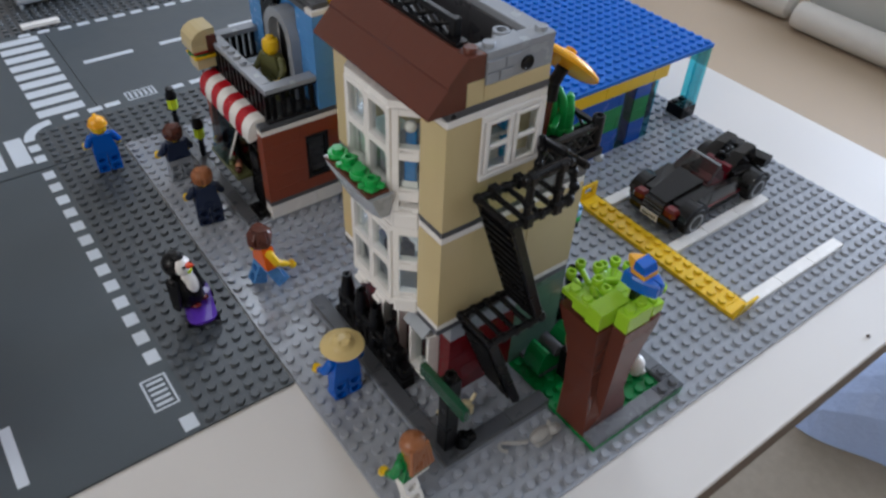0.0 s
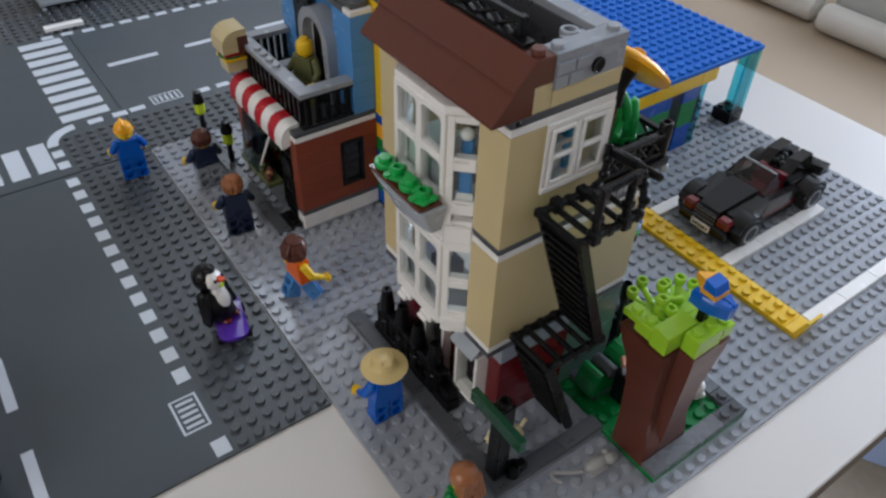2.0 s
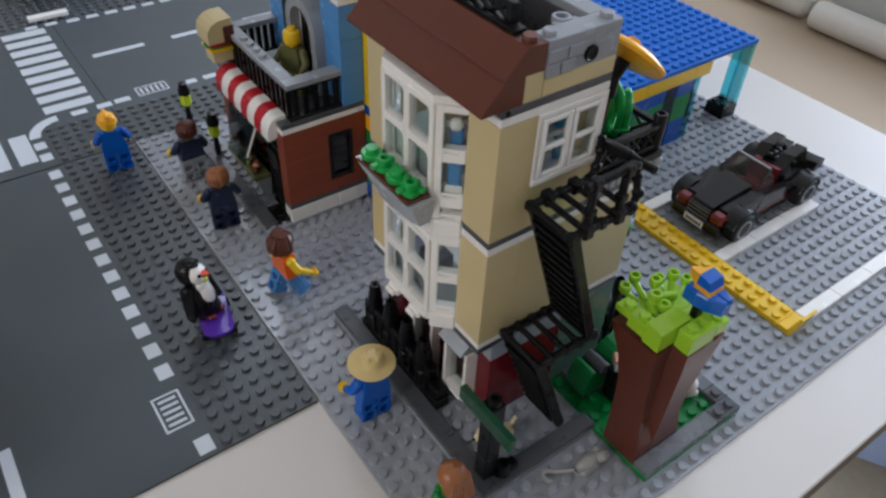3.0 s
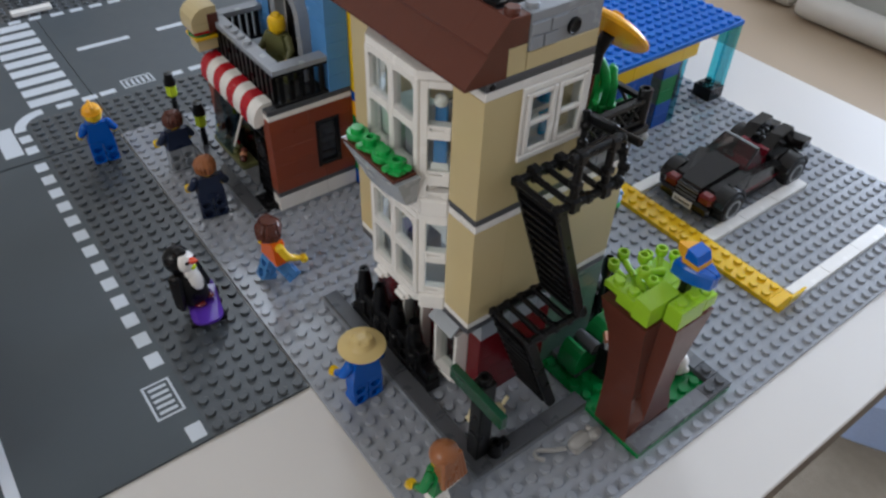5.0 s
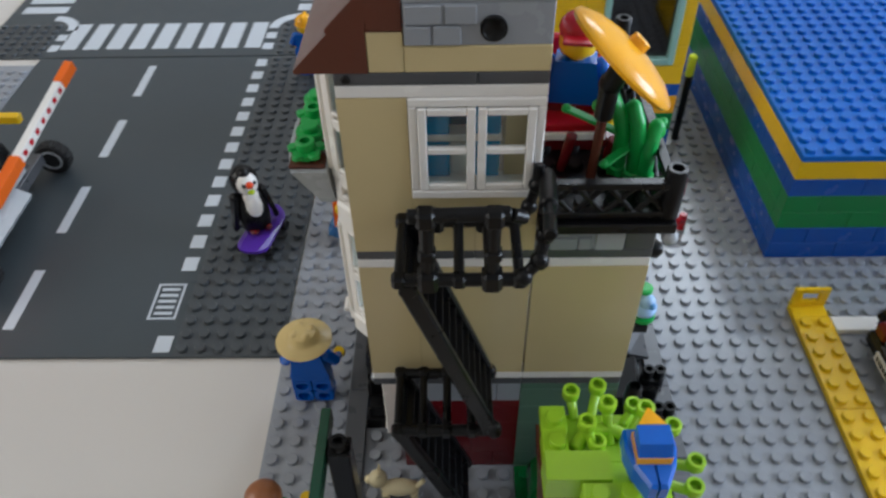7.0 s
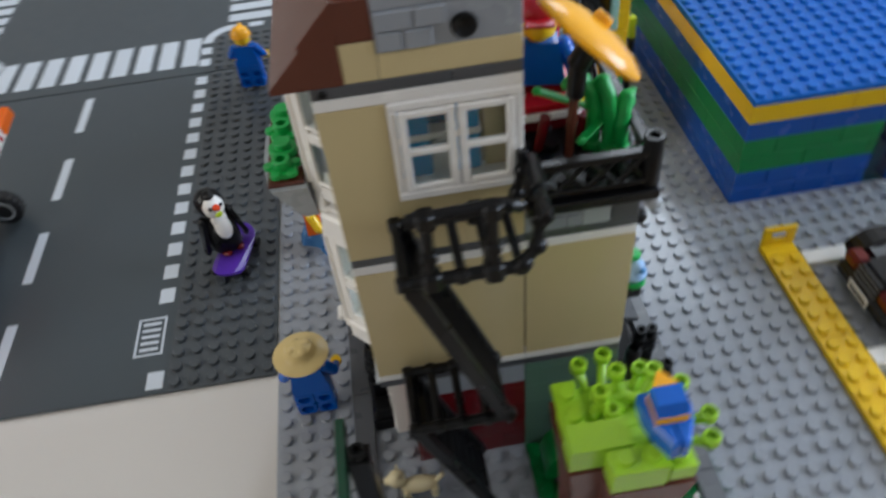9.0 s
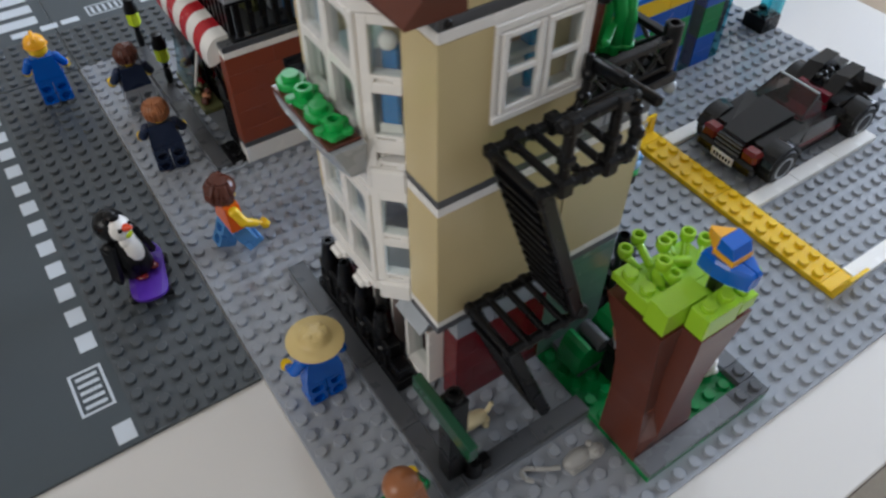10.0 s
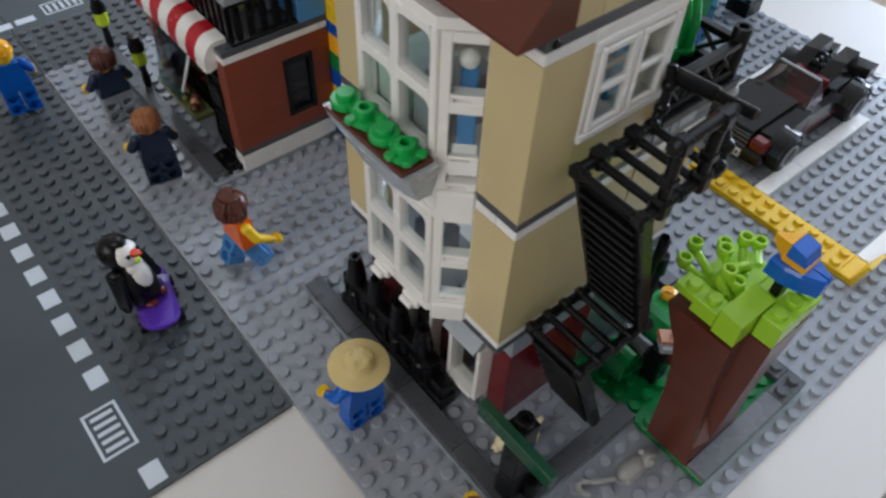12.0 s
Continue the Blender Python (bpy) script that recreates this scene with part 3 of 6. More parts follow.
# bay windows: front lattice, slanted side lights, sills
def fillet(g, x0, x1, y, z, sy, sz, r, mat):
    """A rounded inside corner in a frame that faces -x."""
    pts = [(y, z)] + [(y + sy * r * (1 - math.sin(a)), z + sz * r * (1 - math.cos(a))) for a in [math.pi / 2 * k / 5 for k in range(6)]]
    if sy * sz > 0:
        pts = pts[::-1]
    g.prism(pts, "x", x0, x1, mat)


def slant(sy):
    """The plane of a slanted side light: s along it, d inwards."""
    if sy < 0:
        p, e, d = Vector((5.02, -4.0, 0)), Vector((1, -1, 0)), Vector((1, 1, 0))
    else:
        p, e, d = Vector((6.08, 1.06, 0)), Vector((-1, -1, 0)), Vector((1, -1, 0))
    e.normalize()
    d.normalize()
    m = Matrix((e.to_4d(), d.to_4d(), (0, 0, 1, 0), p.to_4d())).transposed()
    for k in range(3):
        m[3][k] = 0.0
    m[3][3] = 1.0
    return m


LS = 1.49


def bay(z0, z1, lights, plates):
    f = G()
    xf, xb = 4.86, 5.35
    mid = (z0 + z1) / 2
    ys = ((-4.02, -3.72), (-2.21, -1.79), (-0.28, 0.02))
    for a, b in ys:
        f.box(xf, a, z0, xb, b, z1, WHITE, 0.06)
    zs = ((z0, z0 + 0.26), (mid - 0.2, mid + 0.2), (z1 - 0.3, z1))
    for za, zb in zs:
        for a, b in ((-3.72, -2.21), (-1.79, -0.28)):
            f.box(xf + 0.004, a, za, xb, b, zb, WHITE, 0.02)
    for a, b in ((-3.72, -2.21), (-1.79, -0.28)):
        for za, zb in ((zs[0][1], zs[1][0]), (zs[1][1], zs[2][0])):
            for y, sy in ((a, 1), (b, -1)):
                for z, sz in ((za, 1), (zb, -1)):
                    fillet(f, xf + 0.006, xb - 0.05, y, z, sy, sz, 0.2, WHITE)
    fr = part("window_frame", f, house, "white lattice front of the bay window")
    for a, b in ((-3.74, -2.19), (-1.81, -0.26)):
        for za, zb in ((zs[0][1] - 0.02, zs[1][0] + 0.02), (zs[1][1] - 0.02, zs[2][0] + 0.02)):
            part("pane", G().box(5.1, a, za, 5.15, b, zb, PANE, 0.01), fr)
    for sy in (-1, 1):
        m = slant(sy)
        flip = (lambda s0, s1: (s0, s1)) if sy < 0 else (lambda s0, s1: (LS - s1, LS - s0))
        s = G()
        lo, hi = plates[-1][0], lights[0][1] + 0.35

        def b(s0, s1, d0, d1, za, zb, mat=WHITE, c=0.03, to=s):
            s0, s1 = flip(s0, s1)
            to.box(s0, d0, za, s1, d1, zb, mat, c)

        b(0.0, 0.36, 0.0, 0.5, lo, hi)
        b(LS - 0.1, LS, 0.04, 0.5, lo, hi)
        b(0.36, LS - 0.1, 0.0, 0.5, lights[0][1], hi)
        for za, zb in plates:
            # a plate with a slot near its top
            top = zb - 0.12
            b(0.36, LS - 0.1, 0.0, 0.5, za, top - 0.16)
            b(0.36, LS - 0.1, 0.14, 0.5, top - 0.16, top)
            b(0.36, 0.46, 0.0, 0.5, top - 0.16, top)
            b(LS - 0.42, LS - 0.1, 0.0, 0.5, top - 0.16, top)
            b(0.36, LS - 0.1, 0.0, 0.5, top, zb)
        fr2 = part("window_frame", s.moved(m), house, "white slanted side light with slotted plates")
        for za, zb in lights:
            box = G()
            b(0.4, LS - 0.1, 0.06, 0.11, za, zb, PANE, 0.01, box)
            b(0.4, 0.46, 0.11, 0.45, za, zb, PANE, 0.01, box)
            part("pane", box.moved(m), fr2)


def bay_block(z0, z1):
    for sy in (-1, 1):
        g = G().box(0.05, -0.14, z0, LS - 0.05, 0.6, z1, WHITE, 0.1)
        part("bay_block", g.moved(slant(sy)), house, "white rounded block under the side light")


BAYOUT = [(4.94, -3.95), (6.0, -4.98), (6.0, 0.98), (4.94, -0.05)]


def bay_slab(z0, z1, mat, grow=0.0):
    pts = [(x - (grow if x < 5 else 0), y) for x, y in BAYOUT]
    low, top = [(x, y, z0) for x, y in pts], [(x, y, z1) for x, y in pts]
    return G().hexa(low, top, mat)


bay(8.0, 13.0, ((10.9, 12.7), (8.45, 10.2)), ((10.2, 10.9), (8.05, 8.5)))
bay(15.6, 20.4, ((18.2, 19.98), (15.8, 17.5)), ((17.5, 18.2), (15.0, 15.8), (14.3, 14.62)))
bay_block(13.28, 14.28)
chair = G().box(0.6, 0.22, 15.82, 1.2, 0.6, 17.45, AZURE, 0.06).box(0.6, 0.55, 17.45, 1.15, 0.95, 18.9, AZURE, 0.06).box(0.5, 0.18, 15.82, 1.3, 0.22, 16.2, WHITE, 0.03).ball(0.85, 0.5, 19.2, 0.32, WHITE)
solid("stool", chair.moved(slant(-1)), (5.9, -4.2, 15.82), "blue and white toy chair inside the bay window", "chair")
bay_block(7.0, 8.05)
for z0, z1, grow in ((7.55, 8.0, 0.1), (13.0, 13.3, 0.0), (15.3, 15.6, -0.02), (20.4, 20.78, 0.03)):
    part("bay_plate", bay_slab(z0, z1, WHITE, grow), house, "white plate across the bay")
part("bay_board", G().box(5.0, -3.98, 13.3, 5.5, -0.02, 15.3, WHITE, 0.04).box(5.5, -4.2, 13.3, 6.0, 0.2, 15.3, WHITE, 0.04), house, "white board between the bays")
g = G()
for y in (-3.0, -1.0):
    g.box(4.7, y - 0.5, 7.1, 5.2, y + 0.5, 7.55, WHITE, 0.1)
    g.rod((4.6, y - 0.35, 7.3), (4.6, y + 0.35, 7.3), 0.16, WHITE)
part("clip_plate", g, house, "white clip plates under the bay")

# flower box
box_ob = thing("flower_box", (4.2, -2, 14.0), "light grey flower box with green leaves on the bay window", "flower box")
g = G()
bow = lambda xn, xb, ya, yb, z: [(xn + 0.3 * (abs(2 * (ya + (yb - ya) * k / 8 - (ya + yb) / 2) / (yb - ya)) ** 2.5), ya + (yb - ya) * k / 8, z) for k in range(8, -1, -1)] + [(xb, ya, z), (xb, yb, z)]
g.hexa(bow(4.1, 4.95, -3.9, 0.1, 14.0), bow(3.3, 4.86, -4.4, 0.35, 15.75), CUP)
part("trough", g, box_ob)
part("soil", G().box(3.5, -4.2, 15.75, 4.8, 0.1, 15.92, BROWN), box_ob, "reddish brown soil plate")
for k in range(4):
    y = -3.6 + 1.08 * k
    if k % 2 == 0:
        g = G().lathe([(0.36, 0), (0.5, 0.08), (0.5, 0.26), (0.34, 0.3), (0.34, 0.62), (0.31, 0.65), (0.19, 0.65), (0.19, 0.3), (0.02, 0.3)], BGREEN, 18, (4.1, y, 15.92))
        for a in range(5):
            ang = 1.257 * a + 0.4
            g.lathe([(0.2, 0), (0.2, 0.14), (0.17, 0.17)], BGREEN, 10, (4.1 + 0.5 * math.cos(ang), y + 0.5 * math.sin(ang), 16.1))
    else:
        g = G().lathe([(0.36, 0), (0.36, 0.06), (0.5, 0.06), (0.53, 0.1), (0.53, 0.34), (0.5, 0.38), (0.33, 0.38), (0.33, 0.56), (0.3, 0.6)], BGREEN, 20, (4.1, y, 15.92))
    part("leaf_piece", g, box_ob, "bright green round leaf piece")

# roof: tan course, grey masonry front, brown slopes, parapet, lattice
piece("brick", house, 7, -7, 21.2, 1, 1, 1.2, TAN)
course(house, 8, 12, -7, -6, 21.2, 0.8, TAN, 4, "plate")
g = G().box(8.02, -6.98, 22.0, 11.98, -6.02, 23.2, LG, 0.03)
front = part("masonry_front", g, house, "light grey masonry profile brick with a pin hole")
for x0, x1, z in ((8.05, 9.05, 22.62), (8.05, 8.75, 22.03), (9.1, 9.95, 22.62), (8.8, 9.55, 22.03)):
    piece("masonry_block", house, x0, -7.07, z, x1 - x0, 0.12, 0.55, LG)
part("pin_hole", G().lathe([(0.36, 0), (0.36, 0.1), (0.3, 0.12), (0.24, 0.06), (0.01, 0.03)], BLACK, 20, (10.4, -6.97, 22.5), Matrix.Rotation(radians(90), 4, "X")), front, "dark round pin hole")
piece("tile", house, 8, -7, 23.2, 4, 1, 0.4, LG)
# bricks below the tiles are dark grey: shade on the inner faces, put into colour
for y, n in ((-6, 4), (-2, 4), (2, 1)):
    piece("tile", house, 11, y, 23.2, 1, n, 0.4, LG)
    piece("brick", house, 11, y, 21.2, 1, n, 2.0, DG)
piece("brick", house, 8, 2, 21.2, 3, 1, 2.4, DG)
part("stud", G().stud(11.5, -6.5, 23.6, LG).stud(8.45, -6.5, 23.6, LG), house)
g = G().box(9.3, -5.98, 23.25, 10.6, -5.62, 23.5, LG).lathe([(0.42, 0), (0.42, 0.26), (0.39, 0.3), (0.25, 0.3), (0.25, 0.0)], LG, 18, (9.95, -5.55, 23.3))
part("clip", g, house, "light grey ring clip on the roof")
for k, (z0, z1, x0, x1) in enumerate(((21.2, 22.4, 4.95, 6.0), (22.4, 23.6, 5.95, 7.0))):
    y, cuts = -7.0, ((-7, -3.7), (-3.7, -0.3), (-0.3, 3.0)) if k == 0 else ((-7, -5.4), (-5.4, -2.0), (-2.0, 1.4), (1.4, 3.0))
    for a, b in cuts:
        g = G().prism([(z0, x0), (z0, 7.0), (z1, 7.0 + 0.12 * k), (z1, x1), (z0 + 0.12, x0)][::-1], "y", a + 0.003, b - 0.003, BROWN)
        part("roof_slope", g, house)
course(house, 7, 8, -6, 3, 21.2, 2.0, BROWN, 3, "brick")
for y in (-7, -4, -1):
    piece("plate", house, 7.13, y + (1 if y == -7 else 0), 23.2, 0.87, 2 if y == -7 else 3 if y == -4 else 4, 0.4, BLACK)
piece("brick", house, 7, -7, 22.4, 1, 1, 1.2, BROWN)
part("stud", G().stud(7.45, -6.5, 23.6, BROWN, r=0.32, h=0.24), house, "reddish brown round stud")
g = G()
g.beam((7.62, -5.2, 24.42), (7.62, 2.6, 24.42), 0.3, 0.26, BLACK)
g.box(7.16, -5.9, 23.6, 7.82, 2.6, 23.76, BLACK, 0.02)
for y in (-5.2, 2.4):
    g.box(7.42, y - 0.2, 23.6, 7.82, y + 0.2, 24.6, BLACK)
for k in range(6):
    y = -5.1 + 1.25 * k
    g.rod((7.62, y, 23.76), (7.62, y + 1.25, 24.4), 0.12, BLACK).rod((7.62, y, 24.4), (7.62, y + 1.25, 23.76), 0.12, BLACK)
part("lattice_rail", g, house, "black crossed lattice rail behind the roof slope")
part("pins", G().rod((6.35, -7.06, 21.0), (6.35, -6.9, 21.0), 0.15, BLACK), house)

# terrace over the annexe
course(house, 12, 15, -7, -6, 14.4, 1.2, LG, 3)
for x0, x1, z in ((12.1, 13.1, 15.02), (13.15, 13.9, 15.02), (12.5, 13.4, 14.43), (13.45, 13.9, 14.43)):
    piece("masonry_block", house, x0, -7.07, z, x1 - x0, 0.12, 0.55, LG)
piece("brick", house, 14, -7.05, 14.4, 0.98, 0.2, 1.2, CUP)
piece("brick", house, 15, -7, 14.4, 1, 1, 1.2, DG)
course(house, 15, 16, -6, 3, 14.4, 1.2, DG, 3)
course(house, 12, 15, 2, 3, 14.4, 1.2, DG, 3)
piece("terrace_floor", house, 12, -7, 15.6, 4, 10, 0.4, BLACK, True)


def truss(parent, p, q, z0, z1, n, r=0.1):
    g = G()
    p, q = Vector((*p, 0)), Vector((*q, 0))
    up0, up1 = Vector((0, 0, z0)), Vector((0, 0, z1))
    g.beam(p + up0, q + up0, 0.34, 0.26, BLACK).beam(p + up1, q + up1, 0.34, 0.26, BLACK)
    for k in range(n):
        a, b = p.lerp(q, k / n), p.lerp(q, (k + 1) / n)
        g.rod(a + up0, b + up1, r, BLACK, 8).rod(a + up1, b + up0, r, BLACK, 8)
    return part("lattice_rail", g, parent, "black crossed lattice rail")


truss(house, (12.1, -7.1), (16.0, -7.1), 16.15, 17.3, 4)
truss(house, (16.05, -6.8), (16.05, 2.6), 16.15, 17.3, 7)
for y in (-7.0, 2.7):
    g = G().lathe([(0.34, 0), (0.34, 1.9), (0.3, 1.95), (0.2, 1.95), (0.2, 1.5)], BLACK, 14, (16.15, y, 15.9))
    part("post", g, house, "black round post")
part("bracket", G().box(12.0, -7.5, 15.55, 16.4, -7.0, 15.95, BLACK), house)
part("knob", G().ball(16.3, -7.35, 15.3, 0.28, STEEL), house, "silver round knob below the terrace")

# fire escape: two platforms, two ladders, a rail
escape = thing("fire_escape", (9.5, -8.3, 7.0), "black toy fire escape with two platforms and ladders on tan wall", "fire escape")


YW, YO = -7.55, -10.1  # wall side and outer side of the platforms


def platform(x0, x1, z, bars, clips):
    """An open platform: two long rails, round cross bars, clips along the rails."""
    for y in (YW, YO):
        part("platform_rail", G().rod((x0 - 0.15, y, z), (x1 + 0.15, y, z), 0.21, BLACK), escape)
    for x in bars:
        part("bar", G().rod((x, YW, z), (x, YO, z), 0.16, BLACK), escape)
        for y in (YW, YO):
            part("bar_clip", G().box(x - 0.22, y - 0.24, z - 0.24, x + 0.22, y + 0.24, z + 0.24, BLACK, 0.1), escape)
    for x, y in clips:
        part("clip", G().box(x - 0.3, y - 0.32, z - 0.34, x + 0.3, y + 0.3, z + 0.42, BLACK, 0.12), escape, "black hinge clip")


platform(7.7, 11.25, 16.25, (7.7, 8.55, 9.45, 10.35, 11.2), ((8.55, YO), (10.4, YO), (8.7, YW), (10.3, YW)))
platform(7.2, 10.65, 8.3, (7.2, 8.1, 9.0, 9.9), ())
# guard rail along the outer side of the upper platform
g = G().rod((8.05, YO, 18.7), (10.85, YO + 0.05, 18.75), 0.22, BLACK).rod((10.85, YO, 18.75), (11.25, YO + 0.2, 18.45), 0.2, BLACK)
part("guard_rail", g, escape, "black round guard rail")
for x in (8.55, 10.4):
    g = G().rod((x, YO, 16.3), (x, YO, 18.7), 0.2, BLACK)
    g.box(x - 0.27, YO - 0.27, 18.35, x + 0.27, YO + 0.27, 18.95, BLACK, 0.1).box(x - 0.25, YO - 0.25, 17.1, x + 0.25, YO + 0.25, 17.5, BLACK, 0.08)
    part("guard_post", g, escape, "black clipped guard post")


def ladder(xa, za, xb, zb, n, tread):
    """Two deep side rails with wide treads that nearly touch."""
    a0, a1 = Vector((xa, 0, za)), Vector((xb, 0, zb))
    run = (a1 - a0).normalized()
    nrm = run.cross(Vector((0, 1, 0)))
    side = None
    for y in (YW - 0.1, YO - 0.05):
        o = Vector((0, y, 0))
        g = G().beam(a0 + o, a1 + o, 0.3, 0.58, BLACK, up=nrm, c=0.07)
        for p in (a0 + o, a1 + o):
            g.rod(p - Vector((0, 0.16, 0)), p + Vector((0, 0.16, 0)), 0.29, BLACK, 14)
        rail = part("ladder_rail" if side else "ladder", g, side or escape, "black ladder side rail")
        side = side or rail
    up = nrm if nrm.z > 0 else -nrm
    o = Vector((0, (YW + YO) / 2 - 0.08, 0)) - up * 0.12
    part("ladder_panel", G().beam(a0 + o, a1 + o, abs(YO - YW) - 0.3, 0.14, BLACK, up=up, c=0.02), side, "black closed back of the ladder")
    for k in range(n):
        c = a0.lerp(a1, (k + 0.6) / n) - up * 0.1
        part("rung", G().beam(c + Vector((0, YW - 0.2, 0)), c + Vector((0, YO + 0.05, 0)), 0.62, tread, BLACK, up=(0, 0, 1), c=0.03), side)


ladder(7.95, 15.9, 10.55, 8.5, 12, 0.13)
ladder(7.35, 8.1, 9.75, 1.75, 9, 0.13)
for x, y, z in ((10.7, YO - 0.1, 8.5), (10.65, YW, 8.4)):
    part("end_cap", G().ball(x, y, z, 0.31, BLACK, 0.9, 1.0, 1.2), escape)
# jointed arms from the platform up to the terrace, and the long tube
for pts, r in (([(11.25, YW, 16.3), (11.65, YW + 0.1, 16.75), (11.85, YW + 0.2, 17.5), (11.9, -7.2, 18.2)], 0.17), ([(11.3, YO, 16.35), (11.75, -9.9, 16.8), (11.9, -9.5, 17.4), (11.95, -9.4, 18.0)], 0.19)):
    for p, q in zip(pts, pts[1:]):
        part("hinge_arm", G().rod(p, q, r, BLACK, 10), escape, "black jointed arm to the terrace")
    for p in pts[:3]:
        part("joint", G().ball(*p, r + 0.1, BLACK, n=12), escape)
g = G().rod((12.2, -7.0, 17.7), (11.9, -10.35, 18.2), 0.2, BLACK, 14).rod((12.15, -7.3, 17.75), (12.02, -8.9, 17.99), 0.27, BLACK, 14)
part("tube", g, escape, "shiny black tube")

# spiked garden fence and lamp post in front of the house
fence = thing("garden_fence", (5.5, -1, 0.4), "low black spiked toy fence on the tiled edge", "fence")
g = G().box(5.02, -5.0, 0.42, 5.98, 3.1, 1.25, BLACK)
g.box(5.2, -4.0, 1.25, 5.92, 3.05, 2.9, BLACK, 0.08).box(5.15, -4.9, 1.25, 5.95, -4.05, 2.0, BLACK, 0.08)
part("rail", g, fence, "black stepped fence block")
for k in range(9):
    y = -3.75 + 0.8 * k
    part("bar", G().box(5.08, y - 0.13, 1.2, 5.3, y + 0.13, 2.3, BLACK, 0.05), fence)
for y in (2.2, 0.45, -1.3, -3.05):
    g = G().lathe([(0.5, 0), (0.5, 0.9), (0.4, 1.0), (0.4, 1.55), (0.5, 1.75), (0.5, 2.05), (0.33, 3.3), (0.3, 3.45), (0.17, 3.45), (0.17, 3.0)], BLACK, 16, (5.5, y, 1.2))
    part("post", g, fence, "black cone-topped fence post")

# ---- street sign, park with tree ----
sign = thing("street_sign", (4.6, -10.3, 0.8), "dark green toy street sign on a black post", "sign")
part("post", G().box(4.42, -10.3, 0.8, 5.3, -9.42, 6.9, BLACK, 0.06).lathe([(0.36, 0), (0.36, 0.3), (0.33, 0.34), (0.2, 0.34), (0.2, 0.05), (0.01, 0.05)], BLACK, 16, (4.86, -9.86, 6.9)), sign, "square black post with an open stud")
part("sign_board", G().box(4.0, -12.1, 6.15, 4.4, -8.2, 7.0, DGREEN, 0.03), sign, "dark green sign board")
solid("bollard", G().lathe([(0.45, 0), (0.4, 0.5), (0.34, 0.9), (0.2, 0.9), (0.2, 0.6)], BLACK, 14, (5.6, -10.4, 0.82)).box(5.9, -10.7, 0.82, 6.5, -10.1, 1.4, BLACK, 0.1), (5.7, -10.4, 0.82), "small black toy hydrant on the dark grey tile", "hydrant")

park = thing("park_base", (16, -11, 0), "dark green toy garden base with grey edging tiles", "garden base")
piece("base_plate", park, 12, -15, 0, 8, 8, 0.4, GREEN, True)
MG = plastic("mid_grey_plastic", (106, 108, 112), 0.24)
piece("tile", park, 12.0, -15, 0.4, 6, 1, 0.42, MG)
piece("plate", park, 18, -15, 0.4, 2, 1, 0.4, DG, True)
piece("plate", park, 19, -14, 0.4, 1, 1, 0.4, DG, True)
piece("tile", park, 19, -13, 0.4, 1, 3, 0.42, MG)
piece("tile", park, 19, -10, 0.4, 1, 3, 0.42, MG)
piece("tile", park, 13, -8, 0.4, 6, 1, 0.42, DG)

tree = thing("tree", (14.3, -12.3, 0.4), "brick-built toy tree with a brown flared trunk and lime green top", "toy tree")


def trunk_ring(xl, yb, c, d, e, xr, z):
    """Left side, ridge c, groove d, start of the near facet e, right side."""
    return [(xl, yb, z), (*c, z), (*d, z), (*e, z), (xr, e[1], z), (xr, yb, z)]


rings = [trunk_ring(12.0, -11.7, (12.0, -14.0), (13.19, -13.99), (13.2, -14.0), 15.5, 0.4), trunk_ring(12.15, -11.6, (12.2, -13.8), (13.19, -13.98), (13.22, -14.0), 15.35, 1.6),
         trunk_ring(12.35, -11.45, (12.45, -13.4), (13.2, -13.35), (13.28, -14.0), 14.8, 3.2), trunk_ring(12.4, -11.25, (12.5, -13.2), (13.3, -13.12), (13.34, -14.0), 14.95, 5.0),
         trunk_ring(12.35, -10.9, (12.4, -13.1), (13.38, -13.06), (13.4, -14.0), 15.5, 6.6), trunk_ring(12.25, -10.4, (12.28, -13.05), (13.4, -13.05), (13.42, -14.0), 16.0, 7.7), trunk_ring(12.2, -10.05, (12.2, -13.05), (13.4, -13.05), (13.42, -13.98), 16.3, 8.6)]
g = G()
for a, b in zip(rings, rings[1:]):
    g.hexa(a, b, BROWN)
part("trunk", g, tree, "reddish brown faceted trunk")
g = G().box(12.25, -12.0, 8.9, 13.13, -10.9, 9.72, LIME).box(12.25, -10.95, 9.32, 13.13, -10.0, 9.72, LIME)
part("leaf_brick", g.stud(12.72, -10.55, 9.72, LIME).stud(12.74, -11.47, 9.72, LIME), tree, "lime green narrow plate with two studs")
part("leaf_brick", G().hexa([(12.2, -13.02, 8.82), (14.35, -13.02, 8.82), (14.35, -12.02, 8.82), (12.2, -12.02, 8.82)], [(12.22, -13.0, 10.0), (14.33, -13.0, 10.0), (14.33, -12.02, 10.12), (12.22, -12.02, 10.12)], LIME), tree, "lime green smooth-topped brick")
g = G().box(13.35, -13.98, 8.72, 15.25, -13.06, 9.95, LIME).stud(13.85, -13.47, 9.95, LIME).stud(14.8, -13.47, 9.95, LIME)
part("leaf_brick", g, tree, "lime green brick")
part("leaf_brick", G().box(15.28, -13.98, 8.95, 16.2, -13.06, 9.7, LIME).stud(15.72, -13.5, 9.7, LIME), tree)
part("leaf_plate", G().box(14.38, -13.03, 8.62, 16.35, -12.0, 9.35, LIME).box(13.16, -11.98, 8.62, 16.35, -10.1, 9.3, LIME), tree)
